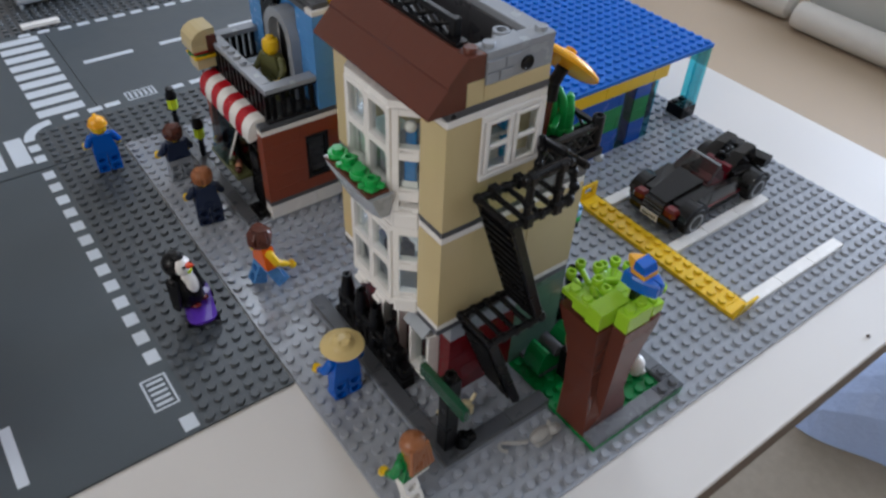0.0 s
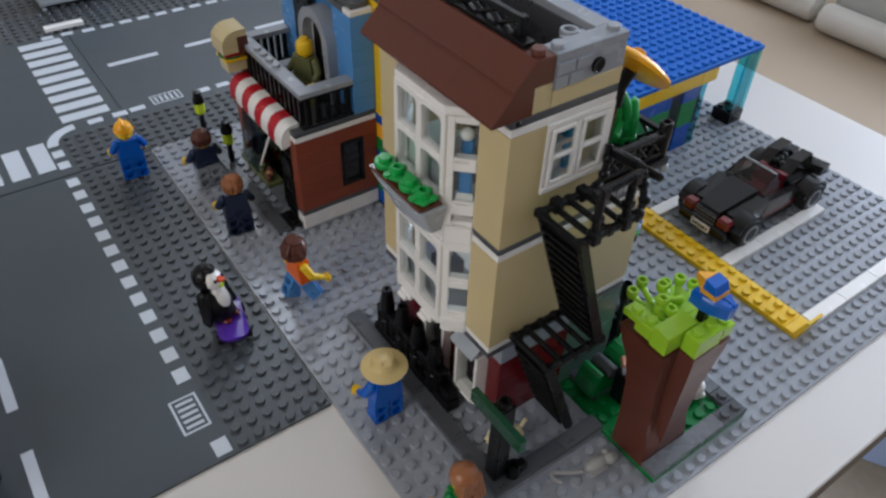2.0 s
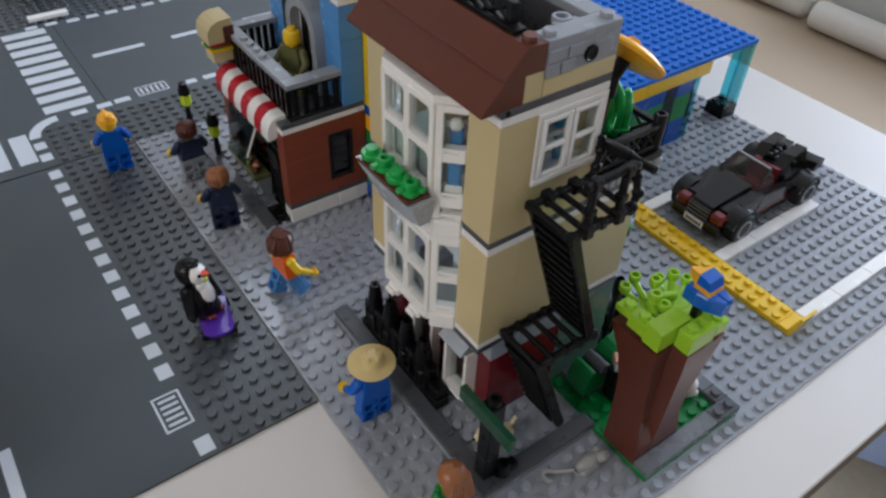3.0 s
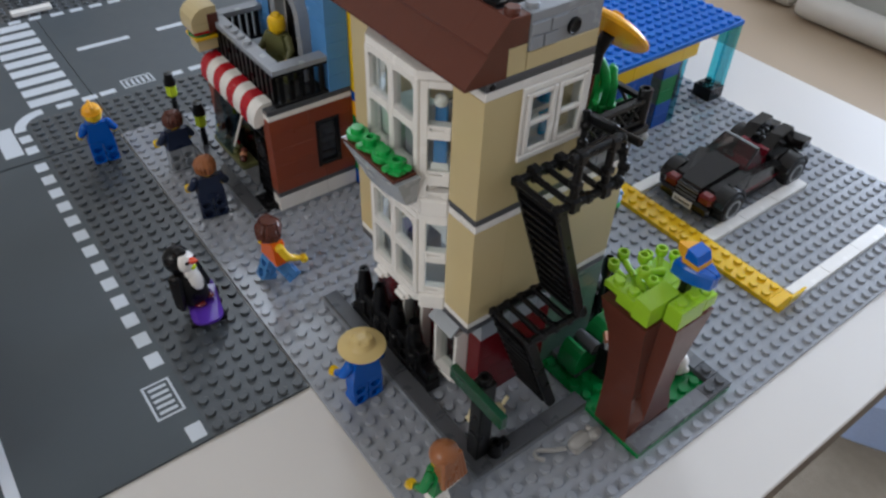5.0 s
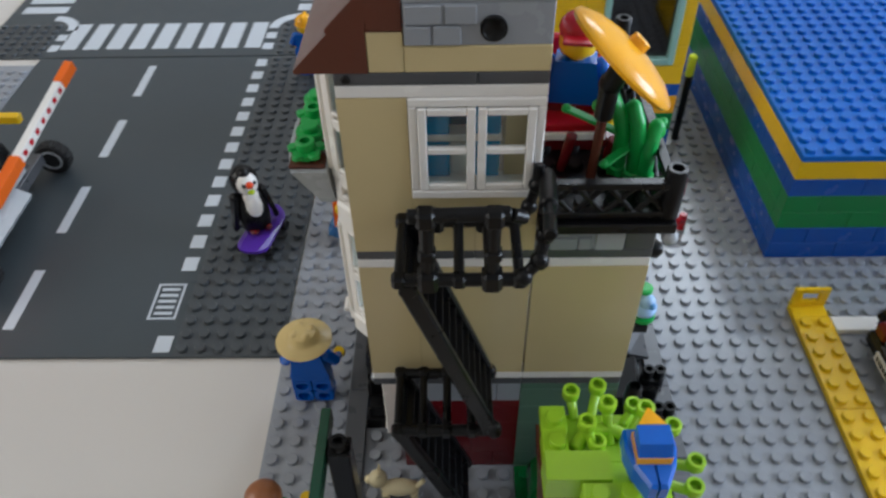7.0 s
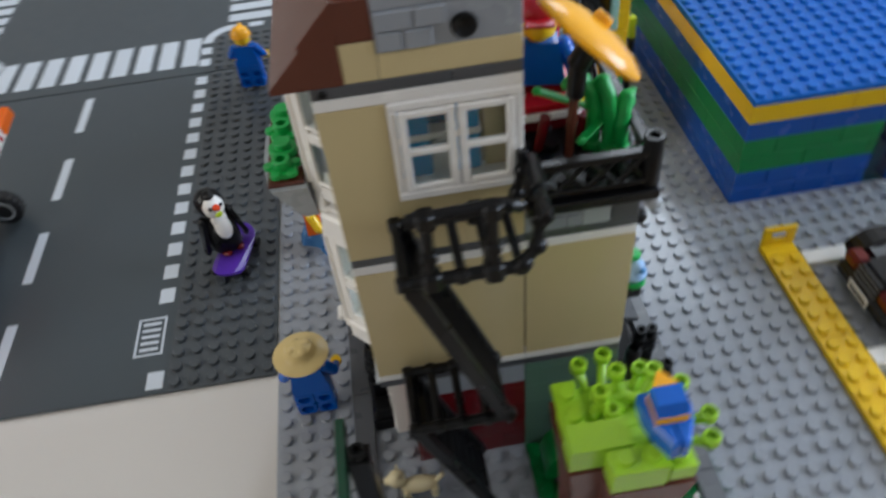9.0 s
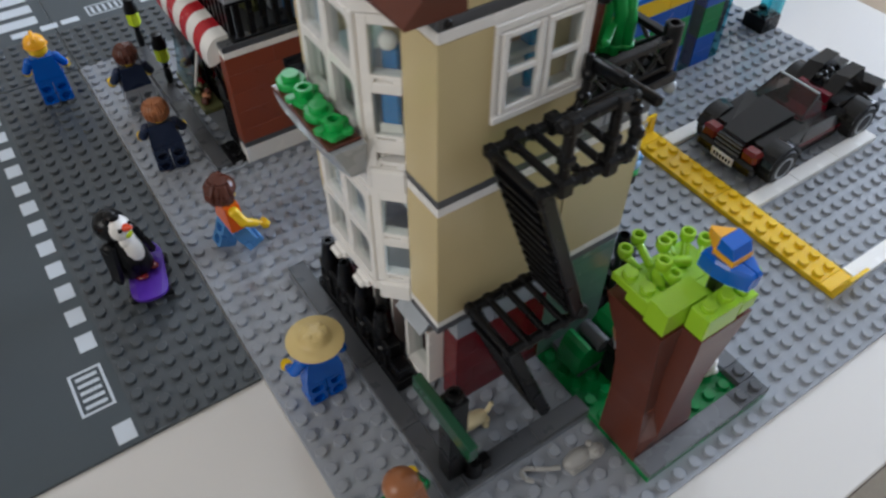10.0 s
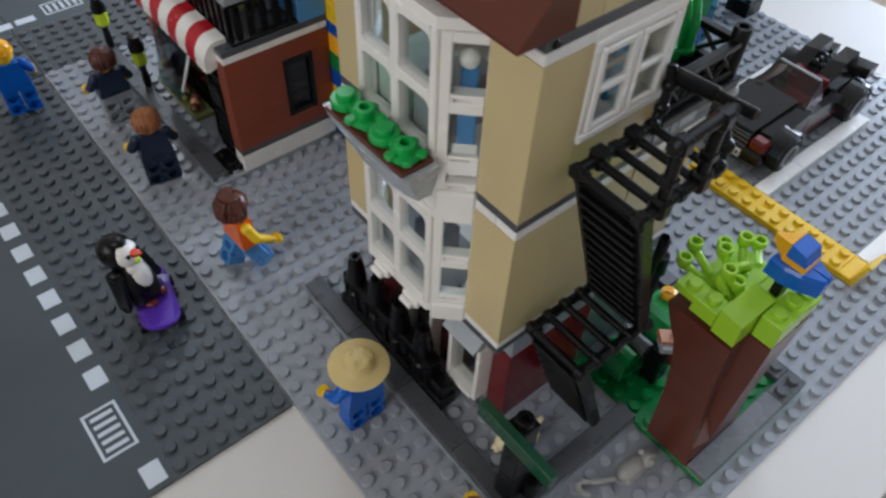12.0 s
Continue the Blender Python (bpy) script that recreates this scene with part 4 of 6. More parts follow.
CUPS = ((13.42, -9.5, 9.95, 13.5, -10.35), (14.4, -9.25, 9.95, 14.0, -10.5), (14.5, -10.4, 10.55, 14.6, -11.3), (13.7, -11.16, 10.6, 14.1, -11.75), (15.6, -9.9, 9.7, 15.1, -10.6),
        (15.8, -10.5, 10.4, 15.3, -11.0), (16.8, -10.75, 9.7, 15.9, -11.4), (17.2, -12.25, 9.9, 16.0, -12.0), (17.0, -13.05, 9.75, 15.9, -12.7), (14.05, -11.55, 10.0, 14.4, -11.8))
for x, y, z, bx, by in CUPS:
    z -= 0.12
    g = G().rod((bx, by, 9.3), (x, y, z - 0.3), 0.16, LIME, 10, 0.19)
    g.lathe([(0.17, -0.5), (0.31, -0.24), (0.31, 0.08), (0.29, 0.11), (0.19, 0.11), (0.19, -0.2), (0.02, -0.2)], LIME, 16, (x, y, z))
    part("stem", g, tree, "lime green stem with an open cup end")
part("moss", G().path([(13.3, -11.6, 9.5), (13.9, -10.9, 9.55), (14.6, -10.9, 9.6), (15.4, -11.2, 9.5)], 0.24, LIME, 8), tree, "lime green branch")

# blue bird on the tree: two wedge halves, an orange collar with the beak, a sloped head
bird = G()
for s in (-1, 1):
    low = [(15.15 + s * 0.04, -13.95, 10.3), (15.15 + s * 0.32, -13.95, 10.3), (15.15 + s * 0.74, -13.1, 10.3), (15.15 + s * 0.9, -12.4, 10.3), (15.15 + s * 0.86, -11.65, 10.3), (15.15 + s * 0.04, -11.65, 10.3)]
    mid = [(15.15 + (x - 15.15) * 1.02, y - 0.02, 11.12) for x, y, z in low]
    top = [(15.15 + s * 0.04, -13.85, 11.25), (15.15 + s * 0.26, -13.85, 11.25), (15.15 + s * 0.66, -13.05, 11.25), (15.15 + s * 0.82, -12.4, 11.25), (15.15 + s * 0.78, -11.7, 11.25), (15.15 + s * 0.04, -11.7, 11.25)]
    if s < 0:
        low, mid, top = low[::-1], mid[::-1], top[::-1]
    bird.hexa(low, mid, BLUE).hexa(mid, top, BLUE)
bird.hexa([(14.5, -13.1, 11.25), (15.7, -13.1, 11.25), (15.7, -12.0, 11.25), (14.5, -12.0, 11.25)], [(14.48, -13.07, 11.55), (15.72, -13.07, 11.55), (15.72, -12.0, 11.55), (14.48, -12.0, 11.55)], YORG)
bird.hexa([(14.52, -13.04, 11.55), (15.7, -13.04, 11.55), (15.7, -12.1, 11.55), (14.52, -12.1, 11.55)], [(14.54, -12.82, 12.08), (15.68, -12.82, 12.08), (15.68, -12.12, 12.2), (14.54, -12.12, 12.2)], BLUE)
bird.hexa([(14.55, -12.09, 11.2), (15.65, -12.09, 11.2), (15.3, -11.2, 11.4), (15.1, -11.2, 11.4)], [(14.6, -12.09, 12.18), (15.6, -12.09, 12.18), (15.26, -11.15, 11.75), (15.14, -11.15, 11.75)], YORG)
bird.moved(Matrix.Translation((15.38, -12.75, 10.5)) @ Matrix.Scale(0.88, 4) @ Matrix.Translation((-15.15, 12.55, -10.3)))
bird.box(15.05, -12.8, 9.3, 15.65, -12.4, 10.52, BLACK)
solid("toy_bird", bird, (15, -12.4, 9.3), "brick-built blue bird with an orange beak perched on the tree", "toy bird")

# garden bench, flower, little animals
prof = [(1.15, 12.45), (1.15, 16.0), (3.3, 16.0), (3.3, 15.3), (3.1, 14.9), (2.6, 14.55), (2.2, 14.25), (2.1, 13.95), (2.2, 13.65), (2.55, 13.4), (2.85, 13.2), (2.88, 13.0), (2.7, 12.8), (2.3, 12.6), (1.6, 12.45)]
bench = G().prism(prof[::-1], "y", -9.35, -7.9, GREEN).box(12.9, -9.2, 0.4, 15.9, -8.0, 1.16, DG, 0.04)
bench.lathe([(0.44, 0), (0.44, 1.5), (0.32, 1.52), (0.32, 1.3)], DG, 16, (13.95, -9.45, 2.58), Matrix.Rotation(radians(-90), 4, "X"))
solid("slide", bench, (14, -8.7, 0.4), "green curved toy slide with a dark grey roller in the garden", "slide")
fl = thing("potted_flower", (16.4, -8.3, 0.4), "green toy plant with an orange flower beside the trunk", "plant")
part("stem", G().rod((16.4, -8.3, 0.4), (16.4, -8.3, 3.0), 0.3, GREEN).lathe([(0.3, 0), (0.7, 0.25), (0.7, 0.4), (0.3, 0.45)], BGREEN, 10, (16.4, -8.3, 2.9)), fl)
part("bloom", G().lathe([(0.2, 0), (0.42, 0.15), (0.42, 0.4), (0.2, 0.5), (0.2, 0.6)], YORG, 8, (16.6, -8.2, 3.3)), fl, "orange round bloom")
swing = G().box(14.0, -10.3, 0.4, 15.0, -9.4, 3.0, BLACK, 0.1).ball(15.05, -10.4, 2.5, 0.75, HAIRB, 1, 1, 1.0).ball(15.15, -10.0, 3.6, 0.3, WHITE).beam((14.3, -9.5, 3.5), (15.3, -10.3, 3.3), 0.75, 0.3, NOUG).beam((14.15, -9.75, 3.3), (14.6, -10.1, 3.2), 0.8, 0.34, CUP)
solid("toy_doll", swing, (14.5, -9.9, 0.4), "seated toy doll with brown hair behind the trunk", "doll")
owl = G().ball(18.3, -12.35, 1.25, 0.6, WHITE, 0.95, 0.9, 1.2).ball(18.2, -12.1, 1.75, 0.4, WHITE, 0.8, 0.9, 1.3).rod((18.15, -12.0, 1.9), (18.1, -11.85, 2.65), 0.2, WHITE, 10, 0.1).ball(18.5, -12.75, 0.85, 0.24, WHITE).lathe([(0.3, 0), (0.5, 0.1), (0.5, 0.35)], WHITE, 12, (18.3, -12.35, 0.55))
solid("toy_rabbit", owl, (18.3, -12.35, 0.6), "small white moulded toy rabbit on the green base", "toy animal")
solid("wedge", G().hexa([(16.2, -12.7, 0.55), (17.5, -12.4, 0.55), (17.4, -11.6, 0.55), (16.2, -11.8, 0.55)], [(16.6, -12.3, 1.9), (16.95, -12.2, 1.95), (16.95, -11.9, 1.95), (16.6, -12.0, 1.9)], NOUG), (17.2, -12.2, 0.55), "small nougat-coloured wedge piece on the green base", "wedge")
STRAWD = plastic("cream_plastic", (230, 217, 176), 0.3)
dog = G().ball(6.7, -8.15, 1.35, 0.5, STRAWD, 1.75, 0.8, 0.8).ball(5.75, -7.95, 1.75, 0.42, STRAWD).ball(5.35, -7.9, 1.6, 0.22, STRAWD)
for x, y in ((6.1, -8.4), (6.1, -7.95), (7.35, -8.4), (7.35, -7.95)):
    dog.rod((x, y, 0.6), (x, y, 1.3), 0.18, STRAWD)
dog.hexa([(5.7, -8.2, 2.0), (5.9, -8.2, 2.0), (5.9, -8.0, 2.0), (5.7, -8.0, 2.0)], [(5.8, -8.25, 2.5), (5.85, -8.25, 2.5), (5.85, -8.2, 2.5), (5.8, -8.2, 2.5)], STRAWD)
dog.hexa([(5.7, -7.9, 2.0), (5.9, -7.9, 2.0), (5.9, -7.7, 2.0), (5.7, -7.7, 2.0)], [(5.8, -7.7, 2.5), (5.85, -7.7, 2.5), (5.85, -7.65, 2.5), (5.8, -7.65, 2.5)], STRAWD)
dog.rod((7.5, -8.2, 1.5), (7.8, -8.2, 2.0), 0.12, STRAWD).ball(5.14, -7.9, 1.62, 0.08, BLACK)
dog.moved(Matrix.Translation((0.1, -0.45, 0)))
solid("toy_dog", dog, (6.7, -8.5, 0.6), "cream moulded toy dog standing on the light grey plate", "toy animal")
RAT = plastic("warm_grey_plastic", (160, 158, 154), 0.3)
rat = G().ball(9.9, -12.55, 0.75, 0.52, RAT, 1.6, 0.85, 0.85).ball(10.75, -12.75, 0.85, 0.36, RAT, 1.3).ball(10.6, -12.4, 1.15, 0.16, RAT).ball(10.6, -13.0, 1.15, 0.16, RAT)
rat.path([(9.1, -12.4, 0.5), (8.6, -12.1, 0.38), (8.1, -11.75, 0.36), (7.8, -11.5, 0.36), (7.5, -11.55, 0.36), (7.45, -11.9, 0.36), (7.7, -12.2, 0.36)], 0.13, RAT)
rat.box(9.3, -13.0, 0.2, 10.6, -12.2, 0.5, RAT, 0.1)
solid("toy_rat", rat, (9.6, -12.4, 0.2), "grey moulded toy rat with a curled tail on the baseplate", "toy animal")

# ---- parking bay and car ----
park_strip = thing("parking_barrier", (29, -5, 0), "yellow studded parking barrier strip with upturned ends", "parking barrier")
for y in (-12, -4):
    piece("plate", park_strip, 28, y, 0, 2, 8 if y == -12 else 6, 0.4, YEL, True)
g = G().box(28.03, 2.0, 0, 29.97, 2.95, 0.4, YEL)
for a in ((28.03, 2.75, 0.4, 28.55, 2.98, 1.75), (29.45, 2.75, 0.4, 29.97, 2.98, 1.75), (28.55, 2.75, 0.4, 29.45, 2.98, 0.85), (28.55, 2.75, 1.4, 29.45, 2.98, 1.75)):
    g.box(*a, YEL, 0.03)
part("end_bracket", g, park_strip, "yellow upright end bracket with a slot")
g = G().box(28.03, -12.95, 0, 29.97, -12.0, 0.4, YEL)
g.hexa([(28.03, -12.98, 0.0), (29.97, -12.98, 0.0), (29.97, -12.7, 0.4), (28.03, -12.7, 0.4)], [(28.3, -13.3, 1.6), (29.9, -13.3, 1.6), (29.9, -13.1, 1.6), (28.3, -13.1, 1.6)], YEL)
part("end_bracket", g, park_strip, "yellow upright end bracket")
for k, y in enumerate((-13, -6, 1)):
    ob = thing("parking_line", (36, y + 0.5, 0), "white tile parking line on the grey baseplate", "parking line", "parking lines")
    for x in (30, 34, 38):
        piece("tile", ob, x, y, 0.0, 4, 1, 0.42, WHITE)

TYRE = plastic("black_rubber", (17, 17, 19), 0.6, 0.1, 0.2)
CARB = plastic("black_car_plastic", (20, 18, 18), 0.16)
CARR = plastic("dark_red_car_plastic", (110, 18, 34), 0.16)


def wheel(parent, x, y, z, r, w, side):
    g = G()
    m = Matrix.Rotation(radians(90 * side), 4, "X")
    g.lathe([(r * 0.6, -w / 2), (r * 0.88, -w / 2), (r * 0.94, -w * 0.42), (r * 0.94, w * 0.42), (r * 0.88, w / 2), (r * 0.62, w / 2)], TYRE, 22, (x, y, z), m)
    teeth = [(r * (1.0 if k % 4 < 2 else 0.93), k * math.tau / 72) for k in range(72)]
    g.prism([(z + a * math.sin(b), x + a * math.cos(b)) for a, b in teeth][::-1], "y", y - w * 0.36, y + w * 0.36, TYRE)
    wh = part("wheel", g, parent, "black treaded tyre")
    part("rim", G().lathe([(0.02, w * 0.46), (r * 0.16, w * 0.46), (r * 0.2, w * 0.4), (r * 0.46, w * 0.42), (r * 0.5, w * 0.52), (r * 0.62, w * 0.52), (r * 0.64, w * 0.4)], STEEL, 18, (x, y, z), m), wh, "grey wheel rim")


car = thing("toy_car", (37, -2.1, 0.2), "black open toy sports car parked between white lines", "toy car")
YC = -2.1
g = G().box(31.2, YC - 1.7, 0.6, 43.2, YC + 1.7, 1.2, CARB).box(30.95, YC - 2.3, 0.7, 31.75, YC + 2.3, 1.6, CARB, 0.2)
part("chassis", g, car)
part("bonnet", G().hexa([(31.25, YC - 0.95, 1.9), (35.3, YC - 1.3, 1.9), (35.3, YC + 1.3, 1.9), (31.25, YC + 0.95, 1.9)], [(31.5, YC - 0.9, 2.62), (35.3, YC - 1.25, 3.4), (35.3, YC + 1.25, 3.4), (31.5, YC + 0.9, 2.62)], CARB), car, "black sloped bonnet")
for s in (-1, 1):
    ya, yb = sorted((YC + s * 0.97, YC + s * 2.35))
    part("wing", G().hexa([(31.9, ya, 1.9), (35.3, ya, 1.9), (35.3, yb, 1.9), (31.9, yb, 1.9)], [(32.1, ya, 2.56), (35.3, ya, 3.26), (35.3, yb, 3.1), (32.1, yb, 2.5)], CARB), car, "black sloped wing")
    part("headlight", G().box(31.05, min(YC + s * 0.98, YC + s * 2.15), 1.6, 32.0, max(YC + s * 0.98, YC + s * 2.15), 2.45, REDCL, 0.2), car, "reddish clear headlight")
GUNM = plastic("dull_silver_plastic", (96, 97, 100), 0.3)
grille = part("grille", G().box(31.15, YC - 0.95, 1.55, 31.6, YC + 0.95, 2.45, CARB), car)
for k in range(3):
    part("slat", G().box(31.0 + 0.04 * k, YC - 0.95, 1.62 + 0.3 * k, 31.25 + 0.04 * k, YC + 0.95, 1.74 + 0.3 * k, GUNM), grille, "dull silver grille slat")
plate = part("number_plate", G().box(30.86, YC - 0.85, 0.85, 30.96, YC + 0.85, 1.42, WHITE, 0.02), car, "white number plate with dark bars")
g = G()
for k in range(6):
    g.box(30.83, YC - 0.7 + 0.24 * k, 1.0, 30.87, YC - 0.56 + 0.24 * k, 1.27, BLACK, 0.01)
part("bars", g, plate)
for s in (-1, 1):
    for x in (33.05, 41.1):
        ya, yb = sorted((YC + s * 1.85, YC + s * 2.95))
        out = [(1.3 + 1.56 * math.sin(a), x + 1.6 * math.cos(a)) for a in [math.pi * (0.06 + 0.84 * k / 10) for k in range(11)]]
        inn = [(1.3 + 1.36 * math.sin(a), x + 1.38 * math.cos(a)) for a in [math.pi * (0.06 + 0.84 * k / 10) for k in range(10, -1, -1)]]
        part("wheel_arch", G().prism(out + inn, "y", ya, yb, CARB), car)
        wheel(car, x, YC + s * 2.5, 1.3, 1.28, 1.1, -s)
    ya, yb = sorted((YC + s * 1.55, YC + s * 2.35))
    door = part("sill", G().box(34.9, ya, 0.8, 39.4, yb, 1.3, CARB).hexa([(35.0, ya, 1.6), (39.4, ya, 1.6), (39.4, yb, 1.6), (35.0, yb, 1.6)], [(35.3, ya, 3.0), (39.4, ya, 2.7), (39.4, yb, 2.5), (35.3, yb, 2.8)], CARB), car, "black door panel")
    part("stripe", G().box(34.9, ya - 0.02, 1.3, 39.5, yb + 0.02, 1.6, CARR), door, "dark red stripe")
part("cockpit_floor", G().box(35.3, YC - 1.5, 1.2, 39.8, YC + 1.5, 1.7, CARR).box(35.3, YC - 1.5, 1.7, 35.7, YC + 1.5, 2.9, CARR), car, "dark red cockpit")
TINT = clear("pale_smoke_clear", (216, 206, 202), 0.05, 0.05, 0.01)
g = G().hexa([(35.2, YC - 1.78, 3.3), (35.32, YC - 1.78, 3.3), (35.32, YC + 1.78, 3.3), (35.2, YC + 1.78, 3.3)], [(36.7, YC - 1.46, 4.42), (36.82, YC - 1.46, 4.42), (36.82, YC + 1.46, 4.42), (36.7, YC + 1.46, 4.42)], TINT)
for s in (-1, 1):
    q = [(YC + s * 1.78, 35.26), (YC + s * 1.46, 36.76)]
    g.hexa([(35.3, q[0][0] - 0.05, 3.0), (37.4, q[0][0] - 0.05, 2.9), (37.4, q[0][0] + 0.05, 2.9), (35.3, q[0][0] + 0.05, 3.0)], [(36.6, q[1][0] - 0.05, 4.38), (36.9, q[1][0] - 0.05, 4.42), (36.9, q[1][0] + 0.05, 4.42), (36.6, q[1][0] + 0.05, 4.38)], TINT)
ws = part("windscreen", g, car, "pale smoky clear windscreen")
g = G()
for s in (-1, 1):
    g.beam((35.22, YC + s * 1.76, 3.32), (36.76, YC + s * 1.46, 4.46), 0.12, 0.12, CARB)
g.beam((36.74, YC - 1.48, 4.46), (36.74, YC + 1.48, 4.46), 0.16, 0.14, STEEL)
part("windscreen_rim", g, ws, "pale rim")
part("seat", G().box(37.3, YC - 1.35, 1.7, 38.4, YC + 1.35, 2.1, CARR, 0.1).hexa([(38.4, YC - 1.3, 1.8), (38.8, YC - 1.3, 1.8), (38.8, YC + 1.3, 1.8), (38.4, YC + 1.3, 1.8)], [(38.8, YC - 1.2, 3.3), (39.2, YC - 1.2, 3.3), (39.2, YC + 1.2, 3.3), (38.8, YC + 1.2, 3.3)], CARR), car, "dark red seat")
part("steering_wheel", G().lathe([(0.35, 0), (0.5, 0.05), (0.5, 0.12), (0.35, 0.17)], BLACK, 14, (36.6, YC + 0.7, 2.9), Matrix.Rotation(radians(60), 4, "Y")), car)
part("rear_deck", G().box(39.3, YC - 1.75, 1.3, 43.2, YC + 1.75, 2.7, CARB, 0.1), car, "black rear deck")
for s in (-1, 1):
    # tall wedge fins over the rear wheels, rising to the back, then the tail flaps
    ya, yb = sorted((YC + 0.2 + s * 0.45, YC + 0.2 + s * 1.5))
    part("fin", G().hexa([(38.6, ya, 2.7), (42.4, ya, 2.7), (42.4, yb, 2.7), (38.6, yb, 2.7)], [(40.2, ya, 4.2), (41.6, ya, 4.5), (41.8, yb, 4.3), (40.1, yb, 4.0)], CARB), car, "black wedge fin")
    yc, yd = sorted((YC + s * 0.5, YC + s * 2.3))
    part("tail_flap", G().hexa([(42.0, yc, 2.7), (43.0, yc, 2.7), (43.0, yd, 2.7), (42.0, yd, 2.7)], [(42.2, yc, 3.4), (43.1, yc, 3.5), (43.1, yd, 3.3), (42.2, yd, 3.1)], CARB), car, "black tail flap")
engine = part("engine", G().box(38.9, YC - 0.3, 2.7, 41.2, YC + 0.65, 3.3, BLACK), car, "black engine bay")
for k in range(3):
    for s in (-1, 1):
        part("cylinder", G().ball(39.7 + 0.6 * k, YC + 0.17 + s * 0.28, 3.5, 0.27, BLACK, n=10), engine, "black round engine piece")

# ---- terrace things ----
umb = thing("parasol", (13.9, -5.2, 16.0), "orange toy dish parasol tilted on a brown pole", "parasol")
part("pole", G().rod((13.9, -5.3, 16.0), (14.0, -5.4, 19.0), 0.17, BROWN, 10).rod((14.0, -5.4, 18.6), (14.05, -5.45, 19.9), 0.3, BLACK, 12).rod((14.05, -5.45, 19.8), (14.3, -5.65, 20.6), 0.34, BLACK, 12).ball(14.05, -5.45, 19.85, 0.36, BLACK), umb, "brown pole with a black holder")
tilt = Vector((0.68, 0.1, 0.73)).to_track_quat("Z", "Y").to_matrix().to_4x4()
part("dish", G().lathe([(0.3, -0.1), (1.2, -0.08), (1.9, -0.02), (2.0, 0.1), (1.95, 0.22), (1.45, 0.45), (0.8, 0.58), (0.32, 0.62), (0.3, 0.85), (0.26, 0.88)], YORG, 28, (14.15, -5.7, 20.75), tilt), umb, "shiny orange round dish")
plant = thing("terrace_plant", (15.3, -5.2, 16.0), "bright green arched toy plant stems on the terrace", "plant")
for dx, dy, tx, ty, h in ((0, 0, -0.4, 0.9, 2.3), (-0.45, 0.3, -0.9, 0.6, 2.5), (0.35, -0.2, 0.35, 0.9, 1.7)):
    x, y = 15.3 + dx, -5.2 + dy
    pts = [(x, y, 16.0), (x, y, 16.2 + h * 0.6), (x + tx * 0.2, y + ty * 0.15, 16.2 + h * 0.85), (x + tx * 0.6, y + ty * 0.4, 16.3 + h), (x + tx, y + ty * 0.6, 16.1 + h * 0.9)]
    g = G().path(pts, 0.26, BGREEN, 10).lathe([(0.34, 0), (0.34, 0.35), (0.28, 0.4)], BGREEN, 12, (x, y, 16.0))
    for p in pts[1:-1]:
        g.ball(*p, 0.26, BGREEN, n=10)
    part("stem", g, plant)
for a, b in (((14.9, -4.9, 17.6), (13.0, -4.4, 18.3)), ((15.2, -5.0, 17.3), (14.2, -5.7, 17.0)), ((15.4, -5.0, 17.2), (16.1, -4.8, 18.0)), ((15.0, -4.8, 17.9), (14.4, -3.9, 18.9))):
    part("leaf", G().beam(a, b, 0.34, 0.12, BGREEN).ball(*b, 0.16, BGREEN), plant)
grill = thing("lounge_chair", (13.3, -2.6, 16.0), "red toy chair on a white and dark red base", "chair")
part("base", G().box(12.1, -3.6, 16.0, 15.0, -1.2, 16.5, DRED).box(12.1, -3.7, 16.5, 14.6, -1.2, 16.8, WHITE).box(12.1, -3.6, 16.8, 14.8, -1.2, 17.1, RED), grill)
part("backrest", G().box(12.15, -3.4, 17.1, 12.5, -1.2, 19.6, RED, 0.1).box(12.5, -1.2, 17.1, 14.6, -0.9, 19.2, RED, 0.1), grill)
solid("toy_stalk", G().rod((13.0, -4.6, 16.0), (13.2, -4.9, 17.6), 0.2, DRED).rod((14.6, -4.3, 16.0), (14.7, -4.6, 17.2), 0.22, DRED), (13.8, -4.6, 16), "dark red toy stalks on the terrace floor", "stalk")

# things along the far side of the annexe
side = thing("side_fence", (17.2, -4.5, 0.2), "black toy fence and posts beside the annexe", "fence")
for y in (-6.75,):
    part("post", G().lathe([(0.42, 0), (0.42, 0.4), (0.3, 0.5), (0.3, 2.8), (0.44, 3.1), (0.36, 4.2), (0.2, 4.2), (0.2, 3.8)], BLACK, 12, (17.6, y, 0.2)), side)
part("rail", G().beam((17.2, -6.4, 1.4), (17.2, -2.0, 1.4), 0.3, 0.3, BLACK).beam((17.2, -6.4, 2.6), (17.2, -2.0, 2.6), 0.3, 0.3, BLACK), side)
part("panel", G().hexa([(16.1, -6.3, 0.2), (18.7, -6.3, 0.2), (18.7, -0.8, 0.2), (16.1, -0.8, 0.2)], [(16.1, -5.2, 3.2), (17.7, -5.2, 3.2), (18.0, -1.8, 3.4), (16.1, -1.8, 4.6)], BLACK), side, "black sloped panel")
part("cover", G().hexa([(17.6, -2.9, 3.2), (18.6, -2.9, 3.0), (18.6, -1.2, 3.0), (17.6, -1.2, 3.2)], [(17.6, -2.9, 3.5), (18.6, -2.9, 3.2), (18.6, -1.2, 3.3), (17.6, -1.2, 3.9)], DG), side, "dark grey sloped cover")
piece("base_plate", side, 16.0, -7.0, 0.2, 4, 13, 0.4, DG)
for y, d in ((-7.0, 4), (-3.0, 4), (1.0, 4)):
    piece("tile", side, 19.0, y, 0.6, 1, d, 0.4, MG)
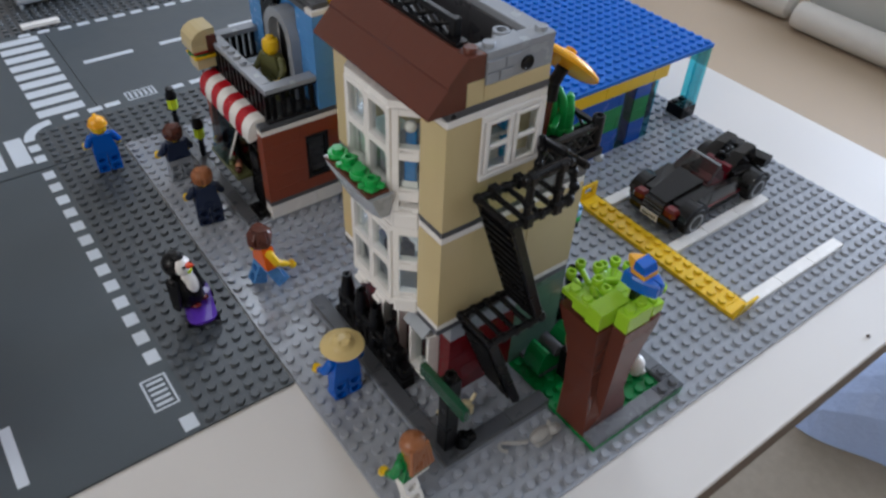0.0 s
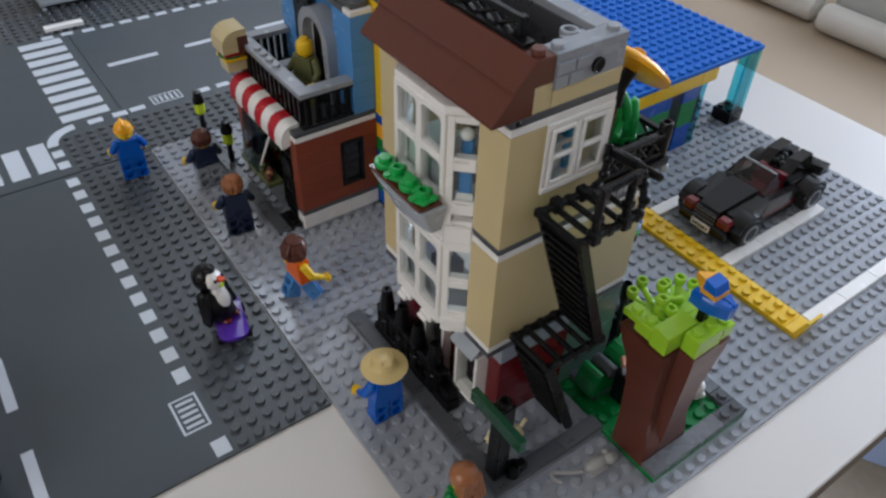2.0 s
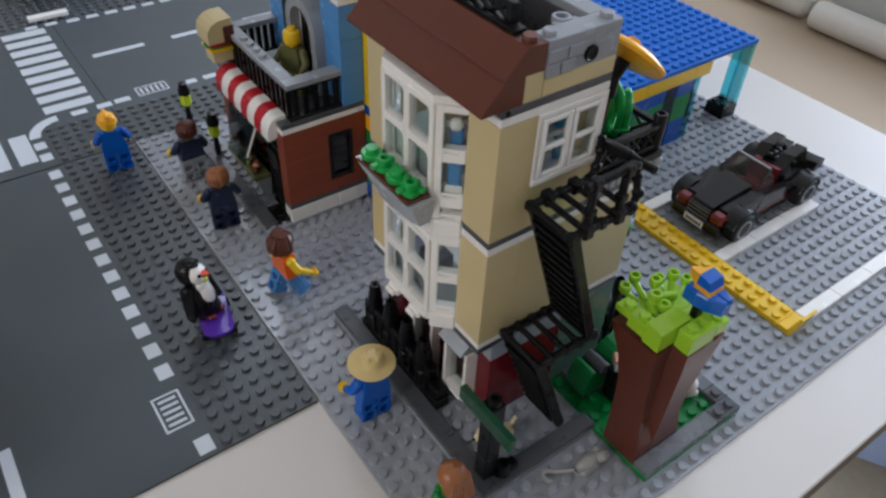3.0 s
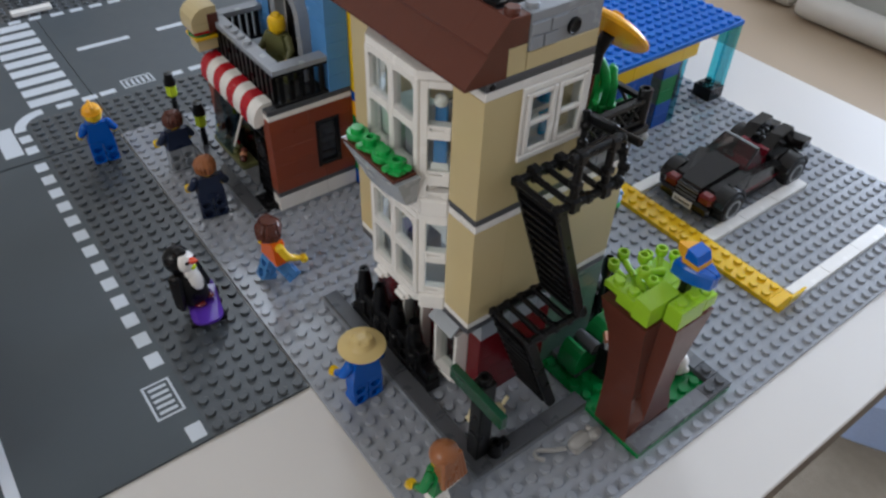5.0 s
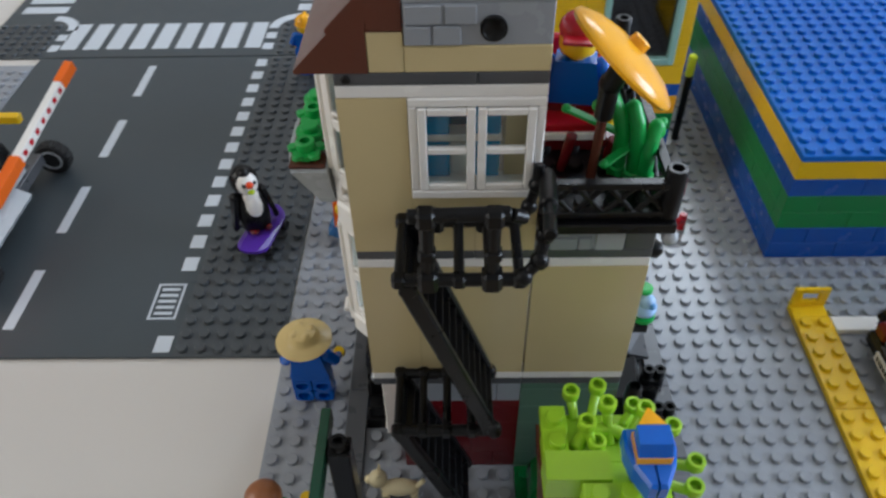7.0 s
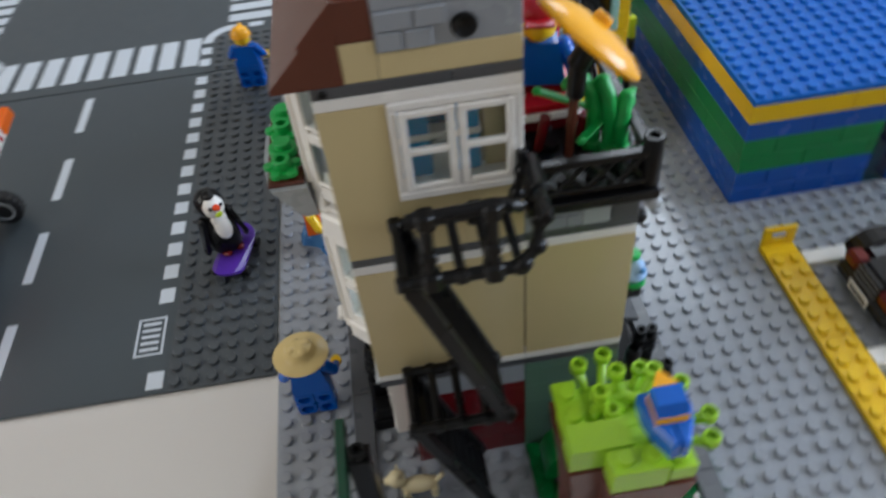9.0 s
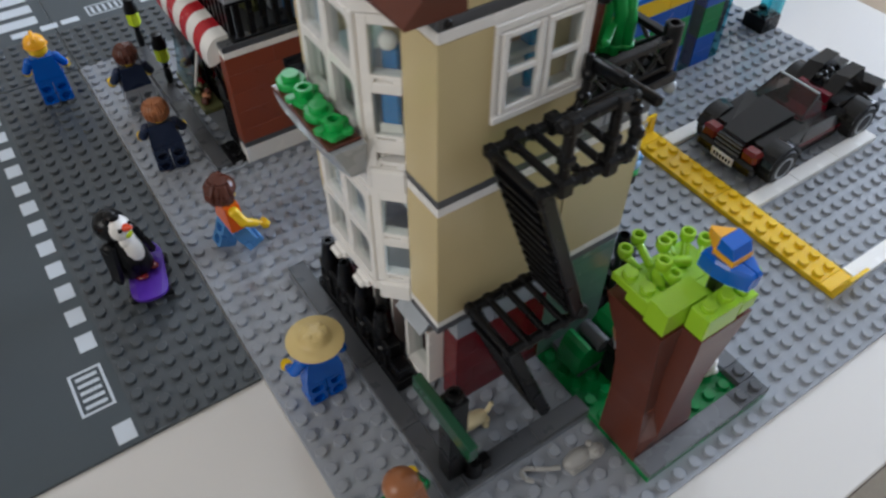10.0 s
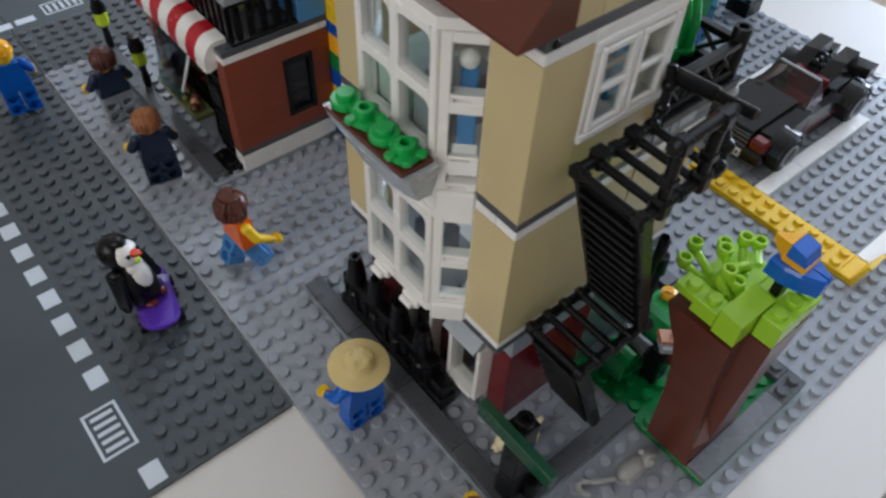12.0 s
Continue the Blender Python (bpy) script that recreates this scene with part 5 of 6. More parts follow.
for y in (-3.85, -5.9):
    part("tube_block", G().box(17.7, y - 0.45, 0.62, 18.98, y + 0.45, 2.6, BLACK, 0.08).box(18.1, y - 0.3, 2.6, 18.98, y + 0.2, 3.0, BLACK, 0.08), side, "black block that holds two tubes")
    for x in (18.4, 18.92):
        part("tube", G().lathe([(0.32, 0), (0.32, 1.0), (0.27, 1.05), (0.27, 1.55), (0.16, 1.55), (0.16, 1.0), (0.01, 1.0)], BLACK, 14, (x, y, 2.0)), side, "black open tube")
part("wedge", G().hexa([(17.0, -1.2, 0.62), (18.95, -1.2, 0.62), (18.95, 0.6, 0.62), (17.0, 0.6, 0.62)], [(17.0, -1.2, 2.8), (17.6, -1.2, 2.6), (17.4, 0.6, 2.6), (17.0, 0.6, 2.8)], DG), side, "dark grey sloped wedge")
post = G().lathe([(0.4, 0), (0.4, 0.4), (0.16, 0.5), (0.16, 4.6), (0.3, 4.9), (0.36, 5.5), (0.32, 6.2), (0.24, 6.3), (0.24, 6.0)], BLACK, 14, (16.7, -6.9, 0.2))
solid("lamp_post", post, (16.7, -6.9, 0.2), "black toy lantern post beside the annexe corner", "lamp post")
PALEB = plastic("pale_blue_plastic", (160, 196, 238), 0.18)
vase = thing("wall_flower", (16.5, -6.3, 9.8), "pale blue toy flower in a green and black wall holder", "flower")
part("holder", G().box(16.0, -6.7, 9.6, 16.7, -5.9, 10.1, BLACK, 0.08), vase)
part("leaf", G().lathe([(0.3, 0), (0.5, 0.12), (0.5, 0.3)], BGREEN, 10, (16.45, -6.3, 10.1)), vase)
part("bloom", G().ball(16.45, -6.3, 10.7, 0.46, PALEB, 1.1, 1.1, 0.8).ball(16.5, -6.4, 11.1, 0.32, PALEB).ball(16.62, -6.66, 11.12, 0.14, MBLUE), vase, "pale blue bloom")
part("leaf", G().lathe([(0.2, 0), (0.3, 0.08), (0.3, 0.2), (0.2, 0.25)], BGREEN, 12, (16.4, -6.1, 11.35)), vase)
part("side_lamp", G().lathe([(0.3, 0), (0.34, 0.3), (0.2, 0.5)], BLACK, 12, (16.0, -6.4, 13.85), Matrix.Rotation(radians(90), 4, "Y")), house, "black round wall lamp")

# ---- corner deli ----
deli = thing("deli", (10, 20, 0), "toy corner deli with rust walls and striped awning", "toy shop")
DX, DY, DE, DF = 6.0, 14.7, 12.5, 25.3
piece("base_plate", deli, 4.0, DY, 0, 8, 16, 0.4, LG, True)
for k in range(4):
    piece("tile", deli, 4.0, DY + 0.3 + 4 * k, 0.4, 1, 4, 0.4, DG)
for y in (21.8, 25.8, 28.8):
    g = G()
    for k in range(5):
        g.box(3.95, y + 0.36 * k, 0.42, 4.3, y + 0.36 * k + 0.16, 0.62, BLACK, 0.02)
    part("grate", g, deli, "black slotted grate")
course(deli, DX, DE, DY, DY + 1, 0.4, 1.2, WHITE, 4)
course(deli, DX, DE, DY, DY + 1, 1.6, 0.4, DG, 4, "plate")
piece("plate", deli, 5.02, DY + 0.3, 0.42, 0.98, 2, 0.4, BLACK, True)
# near wall with its black-framed window
WX0, WX1 = 9.45, 11.35
JOINT = dict(gap=0.003, c=0.014)
for k in range(5):
    z = 2.0 + 1.2 * k
    if k == 0:
        course(deli, DX, DE, DY, DY + 1, z, 1.0, RUST, 4, **JOINT)
    elif k == 4:
        course(deli, DX, DE, DY, DY + 1, 6.9, 1.1, RUST, 4, shift=1, **JOINT)
    else:
        h = 1.3
        course(deli, DX, WX0, DY, DY + 1, 3.0 + h * (k - 1), h, RUST, 4, **JOINT)
        course(deli, WX1, DE, DY, DY + 1, 3.0 + h * (k - 1), h, RUST, 2, **JOINT)
g = G().box(WX0, DY - 0.08, 3.02, WX0 + 0.25, DY + 0.5, 6.88, BLACK).box(WX1 - 0.25, DY - 0.08, 3.02, WX1, DY + 0.5, 6.88, BLACK)
g.box(WX0 + 0.25, DY - 0.08, 3.1, WX1 - 0.25, DY + 0.5, 3.35, BLACK).box(WX0 + 0.25, DY - 0.08, 6.6, WX1 - 0.25, DY + 0.5, 6.88, BLACK)
wf = part("window_frame", g, deli, "black window frame")
part("pane", G().box(WX0 + 0.22, DY + 0.15, 3.35, WX1 - 0.22, DY + 0.22, 6.7, SMOKE, 0.01), wf, "dark clear pane")
for k in range(7):
    part("bar", G().box(WX0 + 0.3, DY + 0.3, 3.6 + 0.45 * k, WX1 - 0.3, DY + 0.4, 3.72 + 0.45 * k, DG, 0.02), wf)
course(deli, DX, DE, DY, DY + 1, 8.0, 0.4, WHITE, 6, "plate")
course(deli, DX, DE, DY, DY + 1, 8.4, 0.4, DG, 4, "plate")
course(deli, DX, DX + 1, DY + 1, DF, 8.0, 0.4, WHITE, 4, "plate")
course(deli, DX, DX + 1, DY + 1, DF, 8.4, 0.4, DG, 4, "plate")
piece("balcony_floor", deli, DX + 1, DY + 1, 7.6, DE - DX - 1, DF - DY - 1, 0.4, DG)
# shop front: dark frame, glass, door, wheel ornament
course(deli, DX, DX + 1, DF - 1, DF, 0.4, 7.6, RUST, 1)
course(deli, DE - 1, DE, DY + 1, DF, 0.4, 7.6, RUST, 4)
course(deli, DX + 1, DE - 1, DF - 1, DF, 0.4, 7.6, RUST, 3)
g = G()
for y in (15.75, 18.2, 21.0, 24.0):
    g.box(6.3, y, 0.4, 6.6, y + 0.25, 8.0, BLACK)
for z in (0.4, 5.6, 7.7):
    g.box(6.3, 16.0, z, 6.6, 24.2, z + 0.3, BLACK)
sf = part("shop_front", g, deli, "black shop front with glazing bars")
for a, b in ((16.0, 18.2), (18.45, 21.0), (21.25, 24.0)):
    part("pane", G().box(6.42, a, 0.7, 6.48, b, 7.7, SMOKE, 0.01), sf)
g = G()
for k in range(5):
    g.rod((6.15, 15.9 + 0.45 * k, 0.5), (6.15, 15.9 + 0.45 * k, 4.2), 0.1, BLACK, 8)
for k in range(6):
    g.rod((6.15, 15.9, 0.7 + 0.65 * k), (6.15, 17.7, 0.7 + 0.65 * k), 0.09, BLACK, 8)
part("lattice", g, deli, "black lattice beside the shop door")
part("wheel_ornament", G().lathe([(0.5, -0.15), (0.75, -0.1), (0.75, 0.1), (0.5, 0.15), (0.3, 0.1), (0.1, 0.1)], BLACK, 18, (5.95, 16.4, 5.2), Matrix.Rotation(radians(-90), 4, "Y")), deli, "black round wheel")
PALEC = clear("pale_blue_clear", (200, 220, 224), 0.1)
counter = thing("shop_counter", (5.4, 19.2, 0.4), "grey and tan toy shop counter under the awning", "counter")
part("body", G().hexa([(5.9, 18.6, 0.4), (6.25, 18.6, 0.4), (6.25, 23.4, 0.4), (5.9, 23.4, 0.4)], [(5.1, 18.4, 2.3), (6.25, 18.4, 2.3), (6.25, 23.4, 2.3), (5.1, 23.4, 2.3)], CUP), counter, "pale grey inverted slope")
part("top", G().box(5.0, 18.3, 2.3, 6.25, 23.5, 2.7, OLIVE, 0.06), counter, "dull tan counter top")
for k, mat in enumerate((HAIRB, NOUG, BROWN, OLIVE, TAN, RED, OLIVE, NOUG, BROWN)):
    part("goods", G().ball(5.35 + 0.25 * (k % 3), 18.9 + 0.45 * k, 2.95, 0.27, mat, 1, 1.3, 0.9), counter)
part("screen", G().hexa([(5.0, 20.2, 2.7), (5.06, 20.2, 2.7), (5.06, 23.0, 2.7), (5.0, 23.0, 2.7)], [(5.6, 18.6, 7.3), (5.66, 18.6, 7.3), (5.66, 23.0, 7.3), (5.6, 23.0, 7.3)], PALEC), counter, "pale clear sloped screen")
part("prop", G().rod((5.25, 20.0, 3.5), (5.4, 17.7, 7.3), 0.1, WHITE, 8), counter, "white prop rod")
# awning of eight stripes
for k in range(8):
    a = 15.45 + 1.1 * k
    prof = [(9.1, 6.75), (9.1, 6.3)] + [(7.85 + 1.25 * math.sin(radians(t)), 6.3 - 1.0 * math.cos(radians(t))) for t in (78, 66, 54, 42, 30, 18, 8, 0)] + [(7.4, 5.3), (7.4, 5.6), (7.8, 6.75)]
    g = G().prism(prof[::-1], "y", a, a + 1.095, WHITE if k % 2 == 0 else RED)
    part("awning_stripe", g, deli, "white curved awning piece" if k % 2 == 0 else "red curved awning piece")
# balcony rail
BZ = 8.8
g = G()


def balusters(p, q, n, name="baluster"):
    p, q = Vector(p), Vector(q)
    for k in range(n):
        c = p.lerp(q, (k + 0.5) / n)
        part(name, G().box(c.x - 0.17, c.y - 0.17, BZ + 0.2, c.x + 0.17, c.y + 0.17, BZ + 2.3, BLACK, 0.04), deli)


BXF, BXE = 6.7, 10.8
balusters((BXF + 0.3, DY + 0.3, 0), (BXE, DY + 0.3, 0), 5)
balusters((BXF + 0.3, DY + 0.3, 0), (BXF + 0.3, DF, 0), 14)
balusters((BXF + 0.3, DF - 0.3, 0), (BXE, DF - 0.3, 0), 7)
for z in (BZ, BZ + 2.2):
    g = G()
    g.box(BXF + 0.05, DY + 0.05, z, BXE, DY + 0.55, z + 0.2, BLACK).box(BXF + 0.05, DY + 0.55, z, BXF + 0.55, DF, z + 0.2, BLACK).box(BXF + 0.55, DF - 0.5, z, BXE, DF, z + 0.2, BLACK)
    part("rail", g, deli, "black balcony rail")
piece("tile", deli, BXF, DY, BZ + 2.4, BXE - BXF, 1, 0.4, LG)
piece("tile", deli, BXF, DY + 1, BZ + 2.4, 1, 3, 0.4, LG)
piece("plate", deli, BXF, DY + 4, BZ + 2.4, 1, 4, 0.4, LG, True)
piece("tile", deli, BXF, DY + 8, BZ + 2.4, 1, DF - DY - 9, 0.4, LG)
piece("tile", deli, BXF, DF - 1, BZ + 2.4, BXE - BXF, 1, 0.4, LG)
# upper storey, medium blue with a grey arched window
for k in range(6):
    z = BZ + 1.2 * k
    course(deli, BXE, DE, DY, DY + 1, z, 1.2, MBLUE, 4, gap=0.003, c=0.012)
    course(deli, BXE, BXE + 1, DY + 1, 17.2, z, 1.2, MBLUE, 2)
    course(deli, BXE, BXE + 1, 23.2, DF, z, 1.2, MBLUE, 2)
    course(deli, DE - 1, DE, DY + 1, DF, z, 1.2, MBLUE, 4)
course(deli, BXE, DE, DY, DY + 1, BZ + 7.2, 0.4, WHITE, 4, "plate")
course(deli, BXE, BXE + 1, DY + 1, DF, BZ + 7.2, 0.4, DG, 4, "plate")
piece("roof_plate", deli, BXE + 1, DY + 1, BZ + 7.2, DE - BXE - 1, DF - DY - 1, 0.4, DG)
piece("roof_plate", deli, BXE + 0.2, DY + 0.2, BZ + 7.6, DE - BXE - 0.4, DF - DY - 0.4, 0.4, DG)
for k in range(2):
    course(deli, BXE + 0.9, DE, DY + 0.6, DY + 1.6, BZ + 8.0 + 1.2 * k, 1.2, CUP, 2, shift=k, gap=0.004)
    course(deli, BXE + 0.9, BXE + 1.9, DY + 1.6, DF, BZ + 8.0 + 1.2 * k, 1.2, CUP, 2, shift=k, gap=0.004)
AY, AZ = 18.95, BZ + 4.3
ring_out = [(AY + 2.15 * math.cos(math.pi * k / 16), AZ + 2.15 * math.sin(math.pi * k / 16)) for k in range(17)]
ring_in = [(AY + 1.45 * math.cos(math.pi * k / 16), AZ + 1.45 * math.sin(math.pi * k / 16)) for k in range(17)]
g = G().prism([(AY + 2.15, BZ + 3.2)] + ring_out + [(AY - 2.15, BZ + 3.2), (AY - 1.45, BZ + 3.2)] + ring_in[::-1] + [(AY + 1.45, BZ + 3.2)], "x", BXE - 0.75, BXE + 0.55, LG)
part("arch", g, deli, "light grey arched window surround")
for y in (AY - 1.8, AY + 1.8):
    for k in range(2):
        part("arch_brick", G().box(BXE - 0.72, y - 0.33, BZ + 1.6 * k + 0.01, BXE + 0.5, y + 0.33, BZ + 1.6 * k + 1.59, LG, 0.03), deli)
TAUPE = plastic("taupe_plastic", (122, 106, 94), 0.24)
part("door", G().box(BXE, AY - 1.44, BZ, BXE + 0.3, AY + 1.44, BZ + 5.7, WHITE).box(BXE - 0.06, AY - 1.2, BZ + 0.2, BXE + 0.05, AY - 0.1, BZ + 5.2, TAUPE).box(BXE - 0.06, AY + 0.1, BZ + 0.2, BXE + 0.05, AY + 1.2, BZ + 5.2, BLACK), deli, "taupe and black balcony door in a white frame")
part("screen_wall", G().box(BXE, 20.75, BZ, BXE + 0.4, 23.2, BZ + 7.2, BLACK, 0.05), deli, "black wall panel")
lampb = G().rod((BXE - 0.3, 22.0, BZ + 3.5), (BXE, 22.0, BZ + 3.5), 0.3, BLACK)
part("wall_lamp", lampb, deli, "black wall lamp")

# burger sign hung from the balcony corner
burger = thing("burger_sign", (5.6, 24.6, 9.0), "brick-built toy burger sign in tan, red and green", "shop sign")
part("bun", G().box(5.3, 23.7, 9.5, 6.8, 25.2, 10.35, TAN), burger)
part("cheese", G().box(5.15, 23.55, 10.35, 6.85, 25.4, 10.6, YEL), burger, "yellow plate")
part("lettuce", G().lathe([(0.75, 0), (0.85, 0.06), (0.85, 0.24)], GREEN, 18, (5.85, 24.4, 10.6)), burger, "green round plate")
part("tomato", G().box(5.15, 23.5, 10.84, 6.85, 25.4, 11.1, RED), burger, "red plate")
part("bun_slice", G().box(5.0, 23.4, 11.1, 6.95, 25.5, 11.7, TAN, 0.05), burger)
part("bun_top", G().prism([(11.71, 5.0), (11.71, 6.95), (12.8, 6.95), (12.8, 6.2), (12.72, 5.8), (12.5, 5.4), (12.15, 5.1)][::-1], "y", 23.4, 25.5, TAN), burger, "tan curved bun top")
part("patty", G().box(6.2, 23.33, 10.95, 7.0, 23.5, 12.3, HAIRB, 0.04), burger, "brown side plate")
part("bracket", G().box(6.5, 24.2, 11.0, 7.1, 24.8, 12.3, HAIRB), burger)

# ---- yellow striped house behind ----
yh = thing("striped_house", (17.5, 18, 0), "tall yellow toy brick house on blue, green and orange courses", "toy house")
HX0, HX1, HY0, HY1 = 12.55, 22.6, 13.0, 22.0
rows = [(0.0, 0.4, BLACK), (0.4, 1.2, BLUEW), (1.6, 1.2, GREEN), (2.8, 1.2, YORG), (4.0, 1.2, BLUEW), (5.2, 1.2, GREEN), (6.4, 1.2, YORG), (7.6, 0.8, BLUEW)] + [(8.4 + 1.2 * k, 1.2, YEL) for k in range(7)]
for k, (z, h, mat) in enumerate(rows):
    if 9.6 < z + 0.1 and z < 15:
        course(yh, HX0, 17.6, HY0, HY0 + 1, z, h, mat, 4, shift=k % 2)
        course(yh, 21.9, HX1, HY0, HY0 + 1, z, h, mat, 2)
    else:
        course(yh, HX0, HX1, HY0, HY0 + 1, z, h, mat, 4, shift=k % 2)
    course(yh, HX1 - 1, HX1, HY0 + 1, HY1, z, h, mat, 4, shift=k % 2)
    course(yh, HX0, HX0 + 1, HY0 + 1, HY1, z, h, mat, 4, shift=k % 2)
    course(yh, HX0 + 1, HX1 - 1, HY1 - 1, HY1, z, h, mat, 4)
PALE = plastic("pale_aqua_plastic", (150, 196, 190), 0.24)
g = G().box(17.6, HY0 - 0.1, 9.7, 17.95, HY0 + 0.8, 15.6, PALE).box(21.55, HY0 - 0.1, 9.7, 21.9, HY0 + 0.8, 15.6, PALE).box(17.95, HY0 - 0.1, 9.7, 21.55, HY0 + 0.8, 10.1, PALE).box(17.95, HY0 - 0.1, 15.2, 21.55, HY0 + 0.8, 15.6, PALE)
wf = part("window_frame", g, yh, "pale aqua window frame")
part("pane", G().box(17.9, HY0 + 0.3, 10.0, 21.6, HY0 + 0.36, 15.3, SMOKE, 0.01), wf)
piece("roof_plate", yh, HX0, HY0, 16.8, HX1 - HX0, HY1 - HY0, 0.4, DG)

# ---- blue station building ----
st = thing("blue_building", (38, 18, 0), "blue and green toy building with yellow band and blue roof", "toy building")
SX0, SX1, SY0, SY1 = 28.0, 41.0, 7.0, 30.0
for k, (z, mat) in enumerate(((0, BLUEW), (1.2, BLUEW), (2.4, GREEN), (3.6, GREEN), (4.8, BLUEW))):
    course(st, SX0, 36.5, SY0, SY0 + 1, z, 1.2, mat, 4, shift=2 * (k % 2))
    course(st, 38.0, 40.0, SY0, SY0 + 1, z, 1.2, mat, 2)
    course(st, SX0, SX0 + 1, SY0 + 1, SY1, z, 1.2, mat, 4, shift=2 * (k % 2))
    course(st, SX0 + 1, SX1, SY1 - 1, SY1, z, 1.2, mat, 4)
    course(st, SX1 - 1, SX1, 10.0, SY1 - 1, z, 1.2, mat, 4)
for x, w in ((36.5, 1.5), (40.0, 1.0)):
    part("window_column", G().box(x + 0.02, SY0 + 0.05, 0.0, x + w - 0.02, SY0 + 0.95, 6.0, AQUA), st, "clear light blue window column")
part("doorway", G().box(SX1 - 0.4, SY0 + 1.2, 0, SX1 - 0.1, 10, 6, AQUA), st, "clear light blue panel")
course(st, SX0, SX1 + 1, SY0, SY0 + 1, 6.0, 1.2, YEL, 6)
course(st, SX0, SX0 + 1, SY0 + 1, SY1, 6.0, 1.2, YEL, 6)
course(st, SX1, SX1 + 1, SY0 + 1, SY1, 6.0, 1.2, YEL, 6)
course(st, SX0 + 1, SX1, SY1 - 1, SY1, 6.0, 1.2, YEL, 6)
part("roof_plate", G().box(28.0, 7.0, 7.2, 48.0, 31.0, 7.6, ROOFB, 0.04), st, "bright blue studded roof plate")
part("roof_studs", G().studs(28, 48, 7, 31, 7.6, ROOFB), st, kind="stuff")
for px, py in ((46, 7), (46, 29)):
    part("pillar_base", G().box(px + 0.02, py + 0.02, 0, px + 1.98, py + 1.98, 1.2, BLACK).studs(px, px + 2, py, py + 2, 1.2, BLACK), st, "black pillar base")
    part("pillar", G().box(px + 0.05, py + 0.05, 1.2, px + 1.95, py + 0.3, 7.2, AQUAL).box(px + 1.7, py + 0.3, 1.2, px + 1.95, py + 1.95, 7.2, AQUAL), st, "clear light blue corner pillar")
can = G().lathe([(0.6, 0), (0.6, 2.6), (0.4, 3.0), (0.5, 3.2), (0.5, 3.8), (0.2, 4.0)], BLACK, 14, (43.4, 9.6, 0.2))
solid("bin", can.ball(43.4, 9.6, 4.2, 0.45, DGREEN), (43.4, 9.6, 0.2), "black toy bin with a dark green top by the building", "bin")
tap = G().rod((24.3, 12.9, 1.0), (23.6, 12.6, 1.2), 0.2, RED).rod((24.3, 12.9, 0.2), (24.3, 12.9, 1.4), 0.25, RED)
hyd = solid("hydrant", tap, (24.3, 12.9, 0.2), "small red toy hydrant on the baseplate", "hydrant")
copy_thing(hyd, pose(23.5 * U, 9.5 * U, 0.2 * U, 0, 0, 20))
solid("signal", G().rod((25.2, 19.0, 0.2), (25.2, 19.0, 6.0), 0.25, BLACK).box(24.9, 18.75, 5.3, 25.4, 19.3, 6.9, LEMON, 0.1), (25.2, 19, 0.2), "black toy signal post with a yellow lens", "signal")

# ---- street lamps by the deli ----
lamp = thing("street_lamp", (4.85, 25.5, 0.3), "black toy street lamp with a lemon yellow lens", "street lamp", "street lamps")
part("post", G().lathe([(0.42, 0), (0.42, 0.3), (0.2, 0.4), (0.28, 1.0), (0.2, 2.0), (0.3, 2.2)], BLACK, 14, (4.85, 25.5, 0.3)), lamp)
part("lens", G().lathe([(0.3, 2.2), (0.46, 2.35), (0.46, 3.15), (0.34, 3.25)], LEMON, 6, (4.85, 25.5, 0.3)), lamp, "lemon yellow lens")
part("cap", G().lathe([(0.34, 3.25), (0.5, 3.3), (0.5, 3.7), (0.36, 4.0), (0.36, 4.3), (0.1, 4.35)], BLACK, 14, (4.85, 25.5, 0.3)), lamp)
copy_thing(lamp, pose(4.75 * U, 31.3 * U, 0.2 * U))

# white tile and pale box beyond the side street
solid("loose_tile", G().box(-1.9, 59.1, 0.2, 2.1, 60.0, 0.6, WHITE), (0, 59.5, 0.2), "loose long white toy tile on the kerb strip", "tile")

# ---- tow truck across the road ----
tow = thing("tow_truck", (-21, 11, 0.1), "white and orange toy tow truck with a striped boom", "toy truck")
part("body", G().box(-22.5, 3.0, 1.2, -18.6, 15.6, 2.0, DG).box(-22.4, 3.2, 2.0, -18.7, 8.4, 5.0, ORG).box(-22.3, 8.6, 2.0, -18.8, 13.6, 3.0, CUP), tow)
part("deck", G().hexa([(-19.0, 6.5, 2.2), (-17.9, 6.5, 1.4), (-17.9, 11.5, 1.4), (-19.0, 11.5, 2.2)], [(-19.0, 6.5, 2.6), (-17.7, 6.5, 1.8), (-17.7, 11.5, 1.8), (-19.0, 11.5, 2.6)], CUP), tow, "pale grey side deck")
boom_a, boom_b = Vector((-18.6, 9.0, 3.0)), Vector((-16.9, 20.3, 6.0))
part("boom", G().beam(boom_a.lerp(boom_b, 0.3), boom_a.lerp(boom_b, 0.84), 0.55, 0.7, WHITE), tow, "white boom")
part("boom_foot", G().beam(boom_a, boom_a.lerp(boom_b, 0.3), 0.7, 0.8, ORG), tow, "orange boom foot")
part("boom_tip", G().beam(boom_a.lerp(boom_b, 0.84), boom_b, 0.6, 0.75, ORG), tow, "orange boom tip")
for k in range(7):
    c = boom_a.lerp(boom_b, 0.33 + 0.075 * k)
    d = boom_a.lerp(boom_b, 0.365 + 0.075 * k)
    part("boom_stripe", G().beam(c, d, 0.6, 0.4, RED), tow)
for y in (5.0, 16.2):
    for s, x in ((1, -18.3), (-1, -22.6)):
        wheel(tow, x, y, 1.25, 1.2, 0.9, 1)
